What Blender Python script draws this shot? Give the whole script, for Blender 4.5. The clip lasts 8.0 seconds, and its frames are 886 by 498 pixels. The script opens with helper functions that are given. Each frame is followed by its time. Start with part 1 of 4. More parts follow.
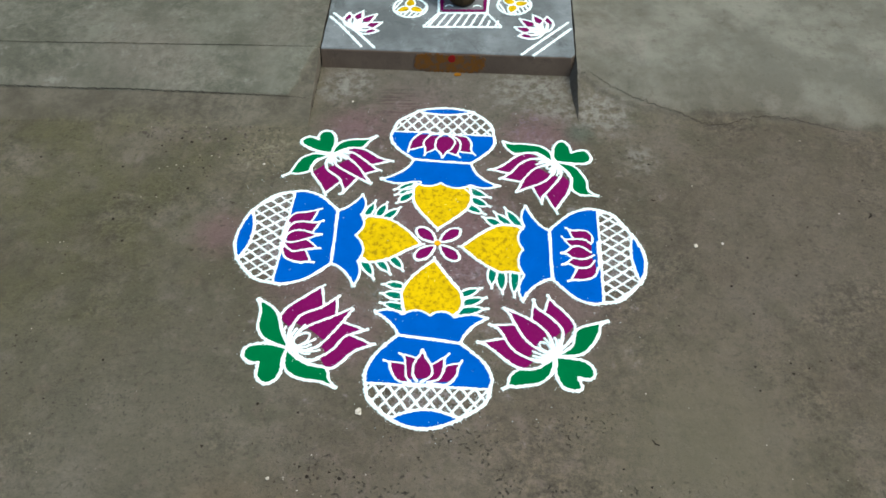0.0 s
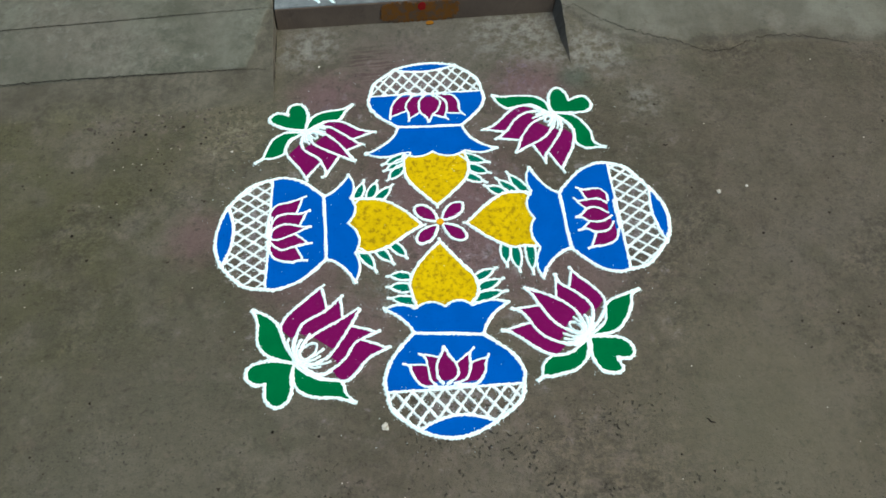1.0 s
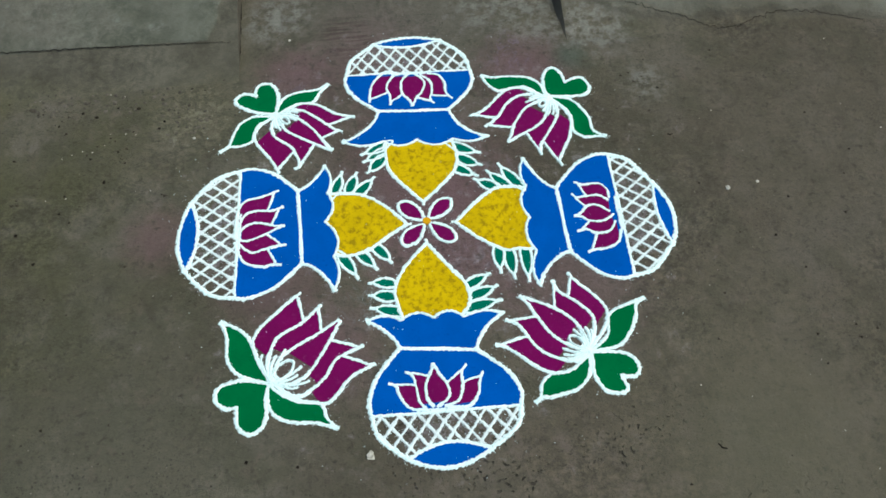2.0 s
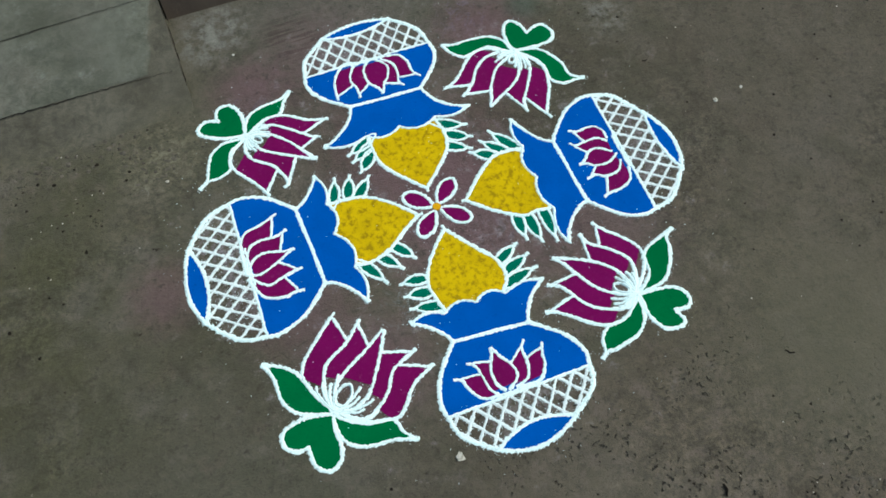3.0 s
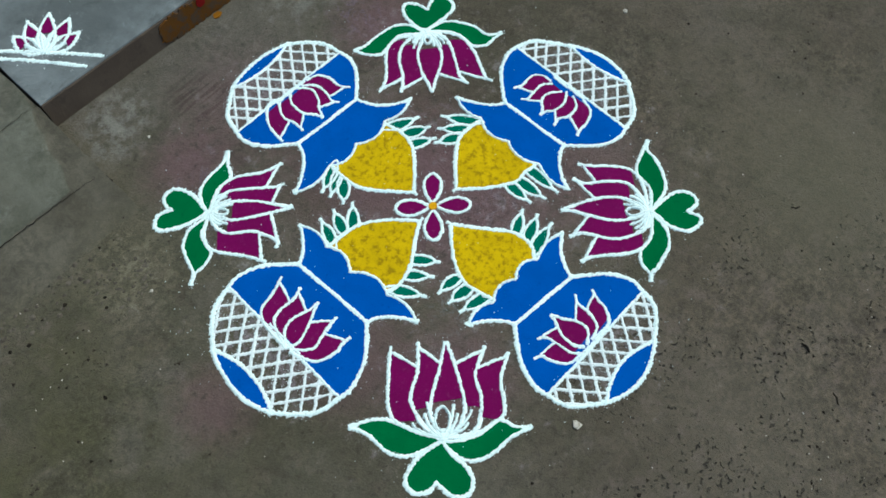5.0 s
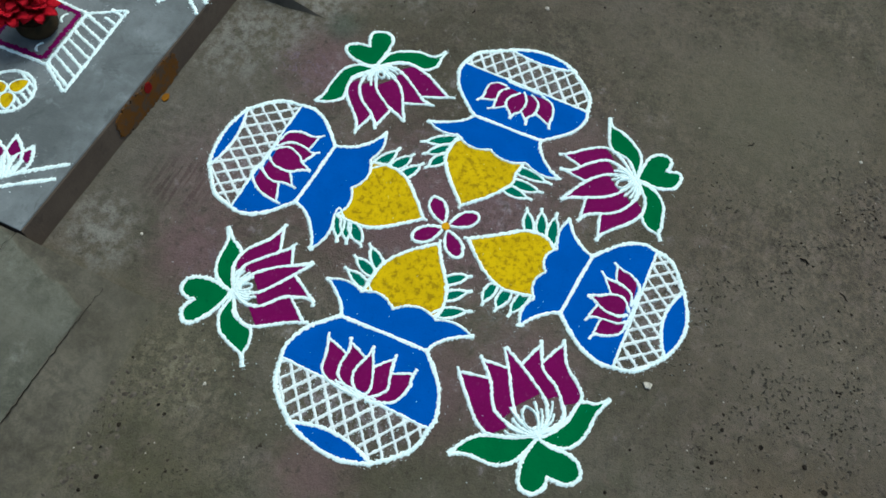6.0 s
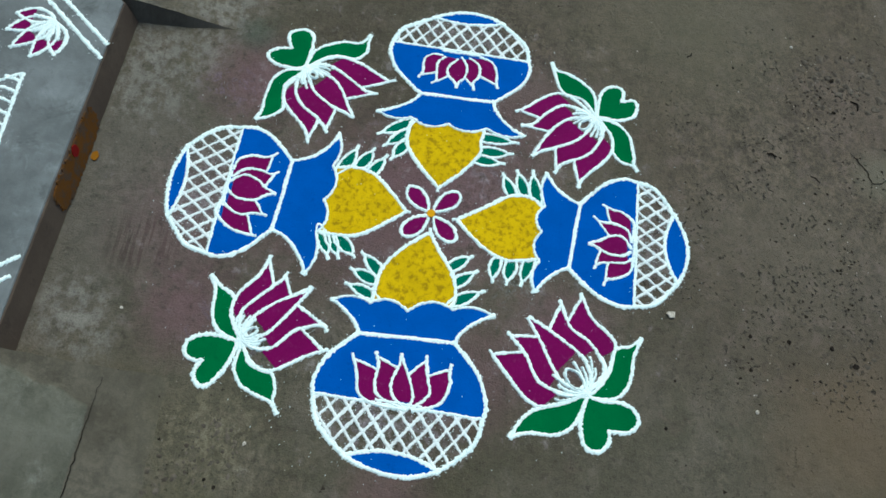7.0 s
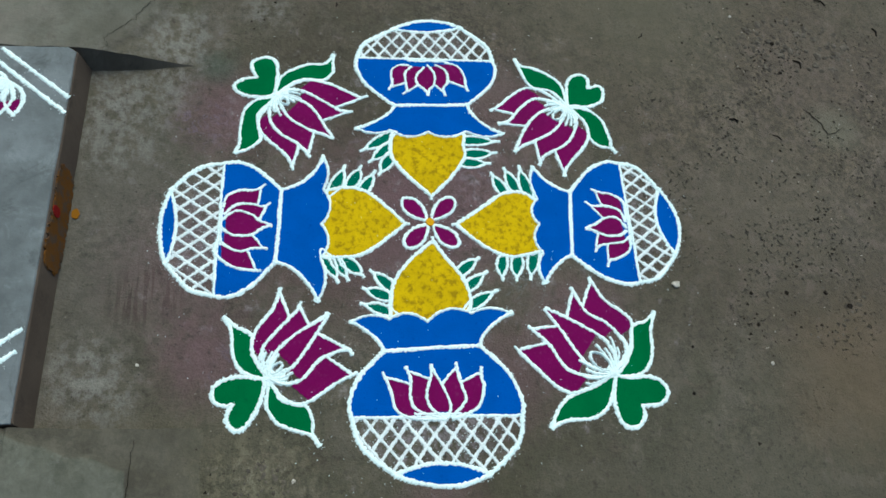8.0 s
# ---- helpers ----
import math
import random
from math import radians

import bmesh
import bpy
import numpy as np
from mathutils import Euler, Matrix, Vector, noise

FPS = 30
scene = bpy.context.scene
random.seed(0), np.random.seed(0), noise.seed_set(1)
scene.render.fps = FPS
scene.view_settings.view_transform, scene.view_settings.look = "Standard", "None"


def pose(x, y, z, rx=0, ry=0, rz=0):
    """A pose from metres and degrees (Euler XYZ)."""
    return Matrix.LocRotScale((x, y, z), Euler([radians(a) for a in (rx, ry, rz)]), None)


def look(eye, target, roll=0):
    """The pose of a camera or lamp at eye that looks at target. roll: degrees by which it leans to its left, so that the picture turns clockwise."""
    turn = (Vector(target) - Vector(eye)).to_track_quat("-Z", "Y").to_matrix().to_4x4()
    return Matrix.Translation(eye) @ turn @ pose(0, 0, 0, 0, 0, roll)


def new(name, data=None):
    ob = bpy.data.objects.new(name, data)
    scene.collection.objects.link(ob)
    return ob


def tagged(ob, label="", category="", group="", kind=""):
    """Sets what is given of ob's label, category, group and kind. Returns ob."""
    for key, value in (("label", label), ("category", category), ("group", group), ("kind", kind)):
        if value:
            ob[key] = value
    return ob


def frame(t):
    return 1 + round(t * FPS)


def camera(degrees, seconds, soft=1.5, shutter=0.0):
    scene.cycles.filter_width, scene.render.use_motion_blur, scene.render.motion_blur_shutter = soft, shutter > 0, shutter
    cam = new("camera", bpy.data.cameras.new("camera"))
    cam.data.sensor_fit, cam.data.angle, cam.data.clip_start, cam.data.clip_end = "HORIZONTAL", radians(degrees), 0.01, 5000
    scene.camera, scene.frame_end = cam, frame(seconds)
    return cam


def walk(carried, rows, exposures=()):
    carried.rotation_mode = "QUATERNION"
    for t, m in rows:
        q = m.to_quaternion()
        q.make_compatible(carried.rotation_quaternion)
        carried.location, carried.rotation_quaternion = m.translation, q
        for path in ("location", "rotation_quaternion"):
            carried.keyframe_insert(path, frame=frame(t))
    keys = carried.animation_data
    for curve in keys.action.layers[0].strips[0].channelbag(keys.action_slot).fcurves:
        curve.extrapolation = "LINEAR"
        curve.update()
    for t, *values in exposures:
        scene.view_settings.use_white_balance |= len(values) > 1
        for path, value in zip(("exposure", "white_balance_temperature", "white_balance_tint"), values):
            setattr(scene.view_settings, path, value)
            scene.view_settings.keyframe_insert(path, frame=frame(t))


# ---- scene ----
cam = camera(54.85, 8.0, soft=1.6)
# seconds, eye x y z, turn x y z in degrees
PATH = [
    (0, 0.1157, -1.5481, 1.8447, 39.725, 0.796, 2.761),
    (0.5, 0.1013, -1.4011, 1.8128, 36.173, 1.749, 1.798),
    (1, -0.0277, -1.2748, 1.7756, 33.833, 2.226, -4.681),
    (1.5, -0.0589, -1.1506, 1.7414, 30.954, -0.204, -5.812),
    (1.7, -0.0484, -1.0991, 1.7272, 30.182, 0.212, -4.959),
    (2.8, -0.2468, -0.9297, 1.6556, 27.682, 0.721, -17.488),
    (3, -0.3067, -0.8980, 1.6786, 26.637, 1.184, -21.781),
    (3.5, -0.4166, -0.8539, 1.7027, 25.857, 0.125, -25.264),
    (4, -0.4534, -0.7935, 1.6807, 24.220, 0.334, -28.540),
    (4.5, -0.5132, -0.6721, 1.6985, 24.077, 1.114, -37.885),
    (4.7, -0.5381, -0.6621, 1.6843, 24.192, 0.348, -40.925),
    (5.8, -0.9042, -0.2716, 1.7058, 25.923, -3.195, -65.261),
    (6, -0.9042, -0.2434, 1.7131, 26.842, -4.381, -66.466),
    (6.5, -0.8918, -0.0864, 1.6748, 26.591, -4.672, -75.003),
    (7, -0.8837, 0.0295, 1.6725, 25.210, -5.133, -83.850),
    (7.5, -0.8928, 0.1629, 1.6611, 25.916, -6.192, -91.641),
    (8, -0.8954, 0.2580, 1.6482, 27.071, -7.343, -94.714),
]
EXPOSURES = [(0.0, 0.74, 6330, -3), (0.5, 0.58, 6290, -4), (1.0, 0.46, 6290, -6), (1.5, 0.32, 6200, -8), (3.0, 0.17, 6020, -8), (4.5, 0.10, 5960, -8), (6.0, 0.14, 5930, -8), (8.0, 0.15, 5930, -8)]
walk(cam, [(t, pose(x, y, z, rx, ry, rz)) for t, x, y, z, rx, ry, rz in PATH], EXPOSURES)

# ---- light: a soft, bright morning sky with the sun behind thin cloud ----
world = bpy.data.worlds.new("sky")
scene.world = world
world.use_nodes = True
wn = world.node_tree.nodes
sky = wn.new("ShaderNodeTexSky")
sky.sky_type = "NISHITA"
sky.sun_disc = False
sky.sun_elevation, sky.sun_rotation = radians(58), radians(100)
sky.dust_density = 4.0
wn["Background"].inputs["Strength"].default_value = 0.15
world.node_tree.links.new(sky.outputs[0], wn["Background"].inputs["Color"])
sun = new("sun", bpy.data.lights.new("sun", "SUN"))
sun.data.energy, sun.data.angle, sun.data.color = 1.4, radians(35), (1.0, 0.95, 0.88)
sun.matrix_world = look((math.sin(radians(100)) * 6, math.cos(radians(100)) * 6, 9.6), (0, 0, 0))


# ---- materials ----
from mathutils.geometry import delaunay_2d_cdt


class Nodes:
    """A short way to write node materials."""

    def __init__(self, name, rough=0.85, spec=0.3):
        self.m = bpy.data.materials.new(name)
        self.m.use_nodes = True
        self.t = self.m.node_tree
        self.b = self.t.nodes["Principled BSDF"]
        self.b.inputs["Roughness"].default_value = rough
        self.b.inputs["Specular IOR Level"].default_value = spec
        self.pos = self.t.nodes.new("ShaderNodeNewGeometry").outputs["Position"]

    def put(self, node, socket, value):
        if isinstance(value, bpy.types.NodeSocket):
            self.t.links.new(value, node.inputs[socket])
        else:
            node.inputs[socket].default_value = value

    def noise(self, scale, detail=4.0, rough=0.55, vec=None, distort=0.0):
        n = self.t.nodes.new("ShaderNodeTexNoise")
        self.put(n, "Vector", vec or self.pos)
        for k, v in (("Scale", scale), ("Detail", detail), ("Roughness", rough), ("Distortion", distort)):
            n.inputs[k].default_value = v
        return n.outputs["Fac"]

    def ramp(self, value, lo, hi, to_lo=0.0, to_hi=1.0):
        n = self.t.nodes.new("ShaderNodeMapRange")
        n.interpolation_type = "SMOOTHSTEP"
        for k, v in (("Value", value), ("From Min", lo), ("From Max", hi), ("To Min", to_lo), ("To Max", to_hi)):
            self.put(n, k, v)
        return n.outputs["Result"]

    def math(self, op, a, b=0.0):
        n = self.t.nodes.new("ShaderNodeMath")
        n.operation = op
        self.put(n, 0, a), self.put(n, 1, b)
        return n.outputs[0]

    def mix(self, fac, a, b, kind="MIX"):
        n = self.t.nodes.new("ShaderNodeMix")
        n.data_type, n.blend_type = "RGBA", kind
        self.put(n, 0, fac)
        for k, v in ((6, a), (7, b)):
            self.put(n, k, (*v, 1.0) if isinstance(v, tuple) else v)
        return n.outputs[2]

    def scaled(self, x, y, z):
        n = self.t.nodes.new("ShaderNodeMapping")
        self.put(n, "Vector", self.pos)
        n.inputs["Scale"].default_value = (x, y, z)
        return n.outputs[0]

    def spot(self, x, y, radius, soft, wobble=None):
        """1 inside a ragged round patch of the ground, 0 outside."""
        n = self.t.nodes.new("ShaderNodeVectorMath")
        n.operation = "DISTANCE"
        flat = self.t.nodes.new("ShaderNodeVectorMath")
        flat.operation = "MULTIPLY"
        self.put(flat, 0, self.pos), self.put(flat, 1, (1.0, 1.0, 0.0))
        self.put(n, 0, flat.outputs[0]), self.put(n, 1, (x, y, 0.0))
        d = n.outputs["Value"]
        if wobble is not None:
            d = self.math("ADD", d, self.math("MULTIPLY", self.math("SUBTRACT", wobble, 0.5), radius * 1.6))
        return self.ramp(d, radius + soft, radius - soft)

    def done(self, colour, height=None, strength=0.3, depth=0.002, rough=None):
        self.put(self.b, "Base Color", colour)
        if rough is not None:
            self.put(self.b, "Roughness", rough)
        if height is not None:
            n = self.t.nodes.new("ShaderNodeBump")
            n.inputs["Strength"].default_value, n.inputs["Distance"].default_value = strength, depth
            self.put(n, "Height", height)
            self.t.links.new(n.outputs[0], self.b.inputs["Normal"])
        return self.m


def ground_colour(s):
    """Trodden earth over cement: its colour and its height."""
    wide, mid, fine, grain = s.noise(1.6, 6, 0.6), s.noise(6, 7, 0.68), s.noise(34, 7, 0.72), s.noise(230, 3, 0.75)
    c = s.mix(s.ramp(wide, 0.38, 0.62), (0.060, 0.051, 0.033), (0.100, 0.087, 0.062))
    c = s.mix(s.ramp(mid, 0.46, 0.62, 0, 0.75), c, (0.056, 0.052, 0.033))
    c = s.mix(s.ramp(s.noise(3.3, 6, 0.65), 0.5, 0.68, 0, 0.6), c, (0.114, 0.099, 0.083))
    c = s.mix(s.ramp(s.noise(11, 7, 0.72, distort=0.4), 0.52, 0.66, 0, 0.55), c, (0.128, 0.110, 0.090))
    c = s.mix(s.ramp(s.noise(8, 7, 0.75, distort=0.8), 0.54, 0.64, 0, 0.6), c, (0.046, 0.038, 0.026))
    # browner earth toward the east and south, paler dry earth to the south-west
    c = s.mix(s.math("MULTIPLY", s.spot(1.15, 0.05, 0.62, 0.42, mid), 0.6), c, (0.084, 0.067, 0.050))
    c = s.mix(s.math("MULTIPLY", s.spot(0.10, -0.95, 0.55, 0.35, mid), 0.35), c, (0.098, 0.073, 0.058))
    c = s.mix(s.math("MULTIPLY", s.spot(0.55, -0.80, 0.50, 0.35, mid), 0.5), c, (0.098, 0.077, 0.053))
    c = s.mix(s.math("MULTIPLY", s.spot(-0.75, -0.62, 0.42, 0.32, mid), 0.5), c, (0.098, 0.089, 0.066))
    # blotches a hand wide, some reddish and some dark
    c = s.mix(s.ramp(s.noise(17, 6, 0.75, distort=0.6), 0.54, 0.66, 0, 0.36), c, (0.112, 0.086, 0.068))
    c = s.mix(s.ramp(s.noise(52, 6, 0.78, distort=0.5), 0.54, 0.64, 0, 0.5), c, (0.042, 0.034, 0.024))
    # mossy, greener earth toward the west; paler scoured patch by the kerb
    c = s.mix(s.math("MULTIPLY", s.math("MULTIPLY", s.spot(-1.15, 0.2, 0.55, 0.4, mid), s.ramp(s.noise(4.2, 6, 0.65), 0.36, 0.62)), 0.75), c, (0.066, 0.062, 0.030))
    scour = s.math("MULTIPLY", s.spot(-0.55, 0.37, 0.09, 0.06, fine), s.ramp(s.noise(44, 6, 0.7), 0.45, 0.6))
    c = s.mix(s.math("MULTIPLY", scour, 0.55), c, (0.200, 0.178, 0.118))
    # cement swept smooth in front of the step
    c = s.mix(s.math("MULTIPLY", s.spot(-0.02, 0.68, 0.27, 0.2, mid), 0.6), c, (0.114, 0.102, 0.086))
    for x, y, r in ((0.24, 0.68, 0.10), (-0.32, 0.70, 0.07), (-0.37, 0.66, 0.06), (0.36, 0.70, 0.07), (0.35, 0.58, 0.06), (0.50, 0.56, 0.09), (0.60, 0.36, 0.05)):
        worn = s.math("MULTIPLY", s.spot(x, y, r, 0.05, fine), s.ramp(s.noise(30, 6, 0.7), 0.4, 0.62))
        c = s.mix(s.math("MULTIPLY", worn, 0.75), c, (0.185, 0.172, 0.152))
    # brush marks beside the drawing
    brush = s.math("MULTIPLY", s.ramp(s.noise(1.0, 2, 0.5, s.scaled(7, 95, 1)), 0.49, 0.56), s.spot(-0.160, 0.592, 0.070, 0.030, mid))
    c = s.mix(s.math("MULTIPLY", brush, 0.8), c, (0.044, 0.035, 0.024))
    # pinkish powder left by earlier drawings
    for x, y, r, k in ((0.29, 0.43, 0.10, 0.7), (-0.30, 0.47, 0.08, 0.6), (0.06, -0.06, 0.16, 0.6), (-0.36, -0.12, 0.10, 0.5), (0.0, 0.12, 0.2, 0.6), (-0.25, -0.30, 0.10, 0.6), (-0.62, 0.02, 0.07, 0.5), (-0.10, 0.50, 0.14, 0.4), (0.30, -0.20, 0.14, 0.45)):
        c = s.mix(s.math("MULTIPLY", s.spot(x, y, r, r * 0.8, fine), k), c, (0.138, 0.078, 0.088))
    for x, y, r, k in ((-0.10, -0.37, 0.035, 0.6), (0.42, 0.47, 0.04, 0.4)):
        c = s.mix(s.math("MULTIPLY", s.spot(x, y, r, r * 0.8, fine), k), c, (0.050, 0.085, 0.066))
    # streaks of spilt powder, some violet, between the motifs
    for x, y, r, tone in ((0.09, -0.12, 0.05, (0.20, 0.17, 0.19)), (-0.15, -0.20, 0.05, (0.17, 0.17, 0.16)), (0.17, 0.13, 0.045, (0.19, 0.16, 0.17)), (-0.14, 0.13, 0.04, (0.17, 0.14, 0.17)), (0.26, 0.50, 0.06, (0.15, 0.115, 0.15)), (-0.34, 0.38, 0.07, (0.12, 0.10, 0.135))):
        spilt = s.math("MULTIPLY", s.spot(x, y, r, r * 0.7, fine), s.ramp(s.noise(36, 6, 0.75, distort=1.2), 0.50, 0.62))
        c = s.mix(s.math("MULTIPLY", spilt, 0.6), c, tone)
    # pale powder dusted round the lines
    dust = s.math("MULTIPLY", s.spot(0.0, 0.0, 0.60, 0.12, mid), s.ramp(s.noise(22, 7, 0.75), 0.55, 0.72))
    c = s.mix(s.math("MULTIPLY", dust, 0.62), c, (0.240, 0.212, 0.215))
    # powder dusted between the crossed lines of the pots
    for x, y in ((-0.47, 0.10), (-0.47, 0.03), (-0.47, -0.05), (0.04, 0.51), (-0.06, 0.50), (0.50, 0.02), (0.50, -0.08), (0.03, -0.51), (-0.04, -0.50)):
        veil = s.math("MULTIPLY", s.spot(x, y, 0.055, 0.03, fine), s.ramp(s.noise(70, 6, 0.75), 0.42, 0.64))
        c = s.mix(s.math("MULTIPLY", veil, 0.6), c, (0.240, 0.205, 0.225))
    # trodden, mottled surface
    coarse = s.math("MAXIMUM", s.ramp(s.noise(2.6, 5, 0.6), 0.50, 0.66, 0.22, 0.8), s.spot(0.30, -0.92, 0.36, 0.2, mid))
    c = s.mix(coarse, c, s.mix(1.0, c, s.ramp(s.noise(23, 8, 0.8, distort=0.4), 0.36, 0.64, 0.62, 1.30), "MULTIPLY"))
    c = s.mix(coarse, c, s.mix(1.0, c, s.ramp(s.noise(78, 6, 0.8), 0.36, 0.64, 0.62, 1.28), "MULTIPLY"))
    # specks, pits and crumbs
    c = s.mix(s.ramp(fine, 0.55, 0.68, 0, 0.55), c, (0.030, 0.025, 0.017))
    c = s.mix(s.ramp(grain, 0.58, 0.72, 0, 0.45), c, (0.026, 0.021, 0.015))
    c = s.mix(s.math("MULTIPLY", s.ramp(s.noise(150, 2, 0.6), 0.63, 0.68, 0, 0.75), s.ramp(s.noise(4.5, 5, 0.7), 0.48, 0.62)), c, (0.016, 0.013, 0.010))
    c = s.mix(s.ramp(s.noise(120, 2, 0.5), 0.72, 0.78, 0, 0.5), c, (0.24, 0.22, 0.18))
    rough_side = s.math("MAXIMUM", s.spot(0.15, -0.95, 0.50, 0.2, mid), s.math("MULTIPLY", s.spot(-0.75, 0.40, 0.14, 0.1, mid), 0.6))
    pits = s.math("MULTIPLY", s.ramp(s.noise(95, 1.5, 0.5), 0.60, 0.68), s.math("MULTIPLY", rough_side, s.ramp(s.noise(7, 5, 0.65), 0.46, 0.60)))
    c = s.mix(s.math("MULTIPLY", rough_side, s.ramp(s.noise(19, 7, 0.75), 0.50, 0.64, 0, 0.6)), c, (0.128, 0.100, 0.084))
    stains = s.math("MULTIPLY", rough_side, s.ramp(s.noise(30, 7, 0.75), 0.52, 0.66))
    c = s.mix(s.math("MULTIPLY", stains, 0.55), c, (0.030, 0.025, 0.020))
    for x, y, r, k, tone in ((-0.40, -0.92, 0.16, 0.55, (0.118, 0.084, 0.050)), (0.262, -1.055, 0.055, 0.7, (0.128, 0.122, 0.088)), (0.62, -0.62, 0.22, 0.5, (0.104, 0.094, 0.064)), (0.05, -0.82, 0.20, 0.45, (0.122, 0.104, 0.078)), (0.45, -1.05, 0.16, 0.4, (0.124, 0.096, 0.076))):
        c = s.mix(s.math("MULTIPLY", s.spot(x, y, r, r * 0.8, mid), k), c, tone)
    c = s.mix(s.math("MULTIPLY", pits, 0.65), c, (0.018, 0.015, 0.012))
    h = s.math("ADD", s.math("MULTIPLY", fine, 0.7), s.math("MULTIPLY", grain, 0.35))
    h = s.math("ADD", s.math("SUBTRACT", h, s.math("MULTIPLY", pits, 1.4)), s.math("MULTIPLY", mid, 1.4))
    return c, h


def ground_material():
    s = Nodes("earth_and_cement", 0.9, 0.25)
    c, h = ground_colour(s)
    return s.done(c, h, 1.0, 0.007)


def cement_material(name, base, pale, dark, wet=0.85):
    s = Nodes(name, wet, 0.3)
    mid, fine, grain = s.noise(5, 6, 0.62), s.noise(28, 6, 0.6), s.noise(190, 3, 0.7)
    c = s.mix(s.ramp(mid, 0.34, 0.66), base, pale)
    c = s.mix(s.ramp(s.noise(2.2, 5, 0.65), 0.5, 0.72, 0, 0.75), c, dark)
    c = s.mix(s.ramp(fine, 0.6, 0.74, 0, 0.4), c, tuple(0.6 * v for v in dark))
    c = s.mix(s.ramp(s.noise(13, 7, 0.75, distort=0.5), 0.53, 0.68, 0, 0.5), c, tuple(1.3 * v for v in pale))
    c = s.mix(s.ramp(s.noise(9, 7, 0.75, distort=0.9), 0.55, 0.66, 0, 0.45), c, tuple(0.7 * v for v in dark))
    c = s.mix(s.ramp(grain, 0.62, 0.76, 0, 0.4), c, tuple(0.45 * v for v in dark))
    h = s.math("ADD", s.math("MULTIPLY", fine, 0.8), s.math("ADD", s.math("MULTIPLY", grain, 0.3), mid))
    return s.done(c, h, 0.5, 0.004)


def worn_slope_material():
    """Grey cement above, worn through along a ragged line to the earth of the ground lower down."""
    s = Nodes("worn_cement", 0.88, 0.25)
    mid, fine, grain = s.noise(5, 6, 0.65), s.noise(26, 7, 0.7), s.noise(190, 3, 0.7)
    at = s.t.nodes.new("ShaderNodeAttribute")
    at.attribute_name = "behind_edge"
    edge = s.math("ADD", at.outputs["Fac"], s.math("MULTIPLY", s.math("SUBTRACT", s.noise(9, 7, 0.7), 0.5), 0.10))
    cement = s.mix(s.ramp(mid, 0.36, 0.64), (0.100, 0.095, 0.076), (0.158, 0.152, 0.126))
    cement = s.mix(s.ramp(s.noise(2.4, 5, 0.65), 0.46, 0.66, 0, 0.8), cement, (0.086, 0.080, 0.061))
    cement = s.mix(s.ramp(s.noise(3.4, 6, 0.7, distort=0.5), 0.54, 0.68, 0, 0.6), cement, (0.176, 0.156, 0.134))
    cement = s.mix(s.ramp(s.noise(14, 7, 0.75), 0.54, 0.68, 0, 0.4), cement, (0.070, 0.062, 0.046))
    earth, _ = ground_colour(s)
    c = s.mix(s.ramp(edge, -0.03, 0.05), earth, s.mix(0.35, cement, earth))
    c = s.mix(s.ramp(edge, 0.04, 0.22), c, cement)
    rim = s.math("MULTIPLY", s.ramp(edge, -0.02, 0.0), s.ramp(edge, 0.02, 0.0))
    c = s.mix(s.math("MULTIPLY", rim, 0.35), c, (0.040, 0.034, 0.026))
    c = s.mix(s.ramp(fine, 0.56, 0.70, 0, 0.4), c, (0.050, 0.044, 0.034))
    c = s.mix(s.ramp(grain, 0.60, 0.74, 0, 0.4), c, (0.036, 0.031, 0.023))
    h = s.math("ADD", s.math("MULTIPLY", fine, 0.8), s.math("ADD", s.math("MULTIPLY", grain, 0.3), mid))
    return s.done(c, s.math("ADD", h, s.math("MULTIPLY", s.ramp(edge, -0.01, 0.02), 0.8)), 0.7, 0.005)


def powder_material(name, full, thin, bare=0.35, patchy=0.5, fleck=60, sparse=0.56):
    """Dry coloured powder: full where it lies thick, thinner in flecks where the ground greys it."""
    s = Nodes(name, 0.95, 0.1)
    fine, grain = s.noise(fleck, 6, 0.7), s.noise(420, 2, 0.6)
    c = s.mix(s.ramp(s.noise(14, 4, 0.6), 0.35, 0.65, 0, patchy), full, tuple(0.78 * v for v in full))
    c = s.mix(s.ramp(fine, sparse, sparse + 0.13, 0, bare), c, thin)
    c = s.mix(s.ramp(grain, 0.60, 0.72, 0, bare), c, thin)
    h = s.math("ADD", fine, s.math("MULTIPLY", grain, 0.8))
    return s.done(c, h, 0.6, 0.0012)


M_GROUND = ground_material()
# darker cement for the slopes' side faces, their shade put into the colour
M_SIDE_SHADE = cement_material("shaded_side_cement", (0.062, 0.051, 0.038), (0.108, 0.092, 0.072), (0.032, 0.026, 0.020))
M_EAST = worn_slope_material()


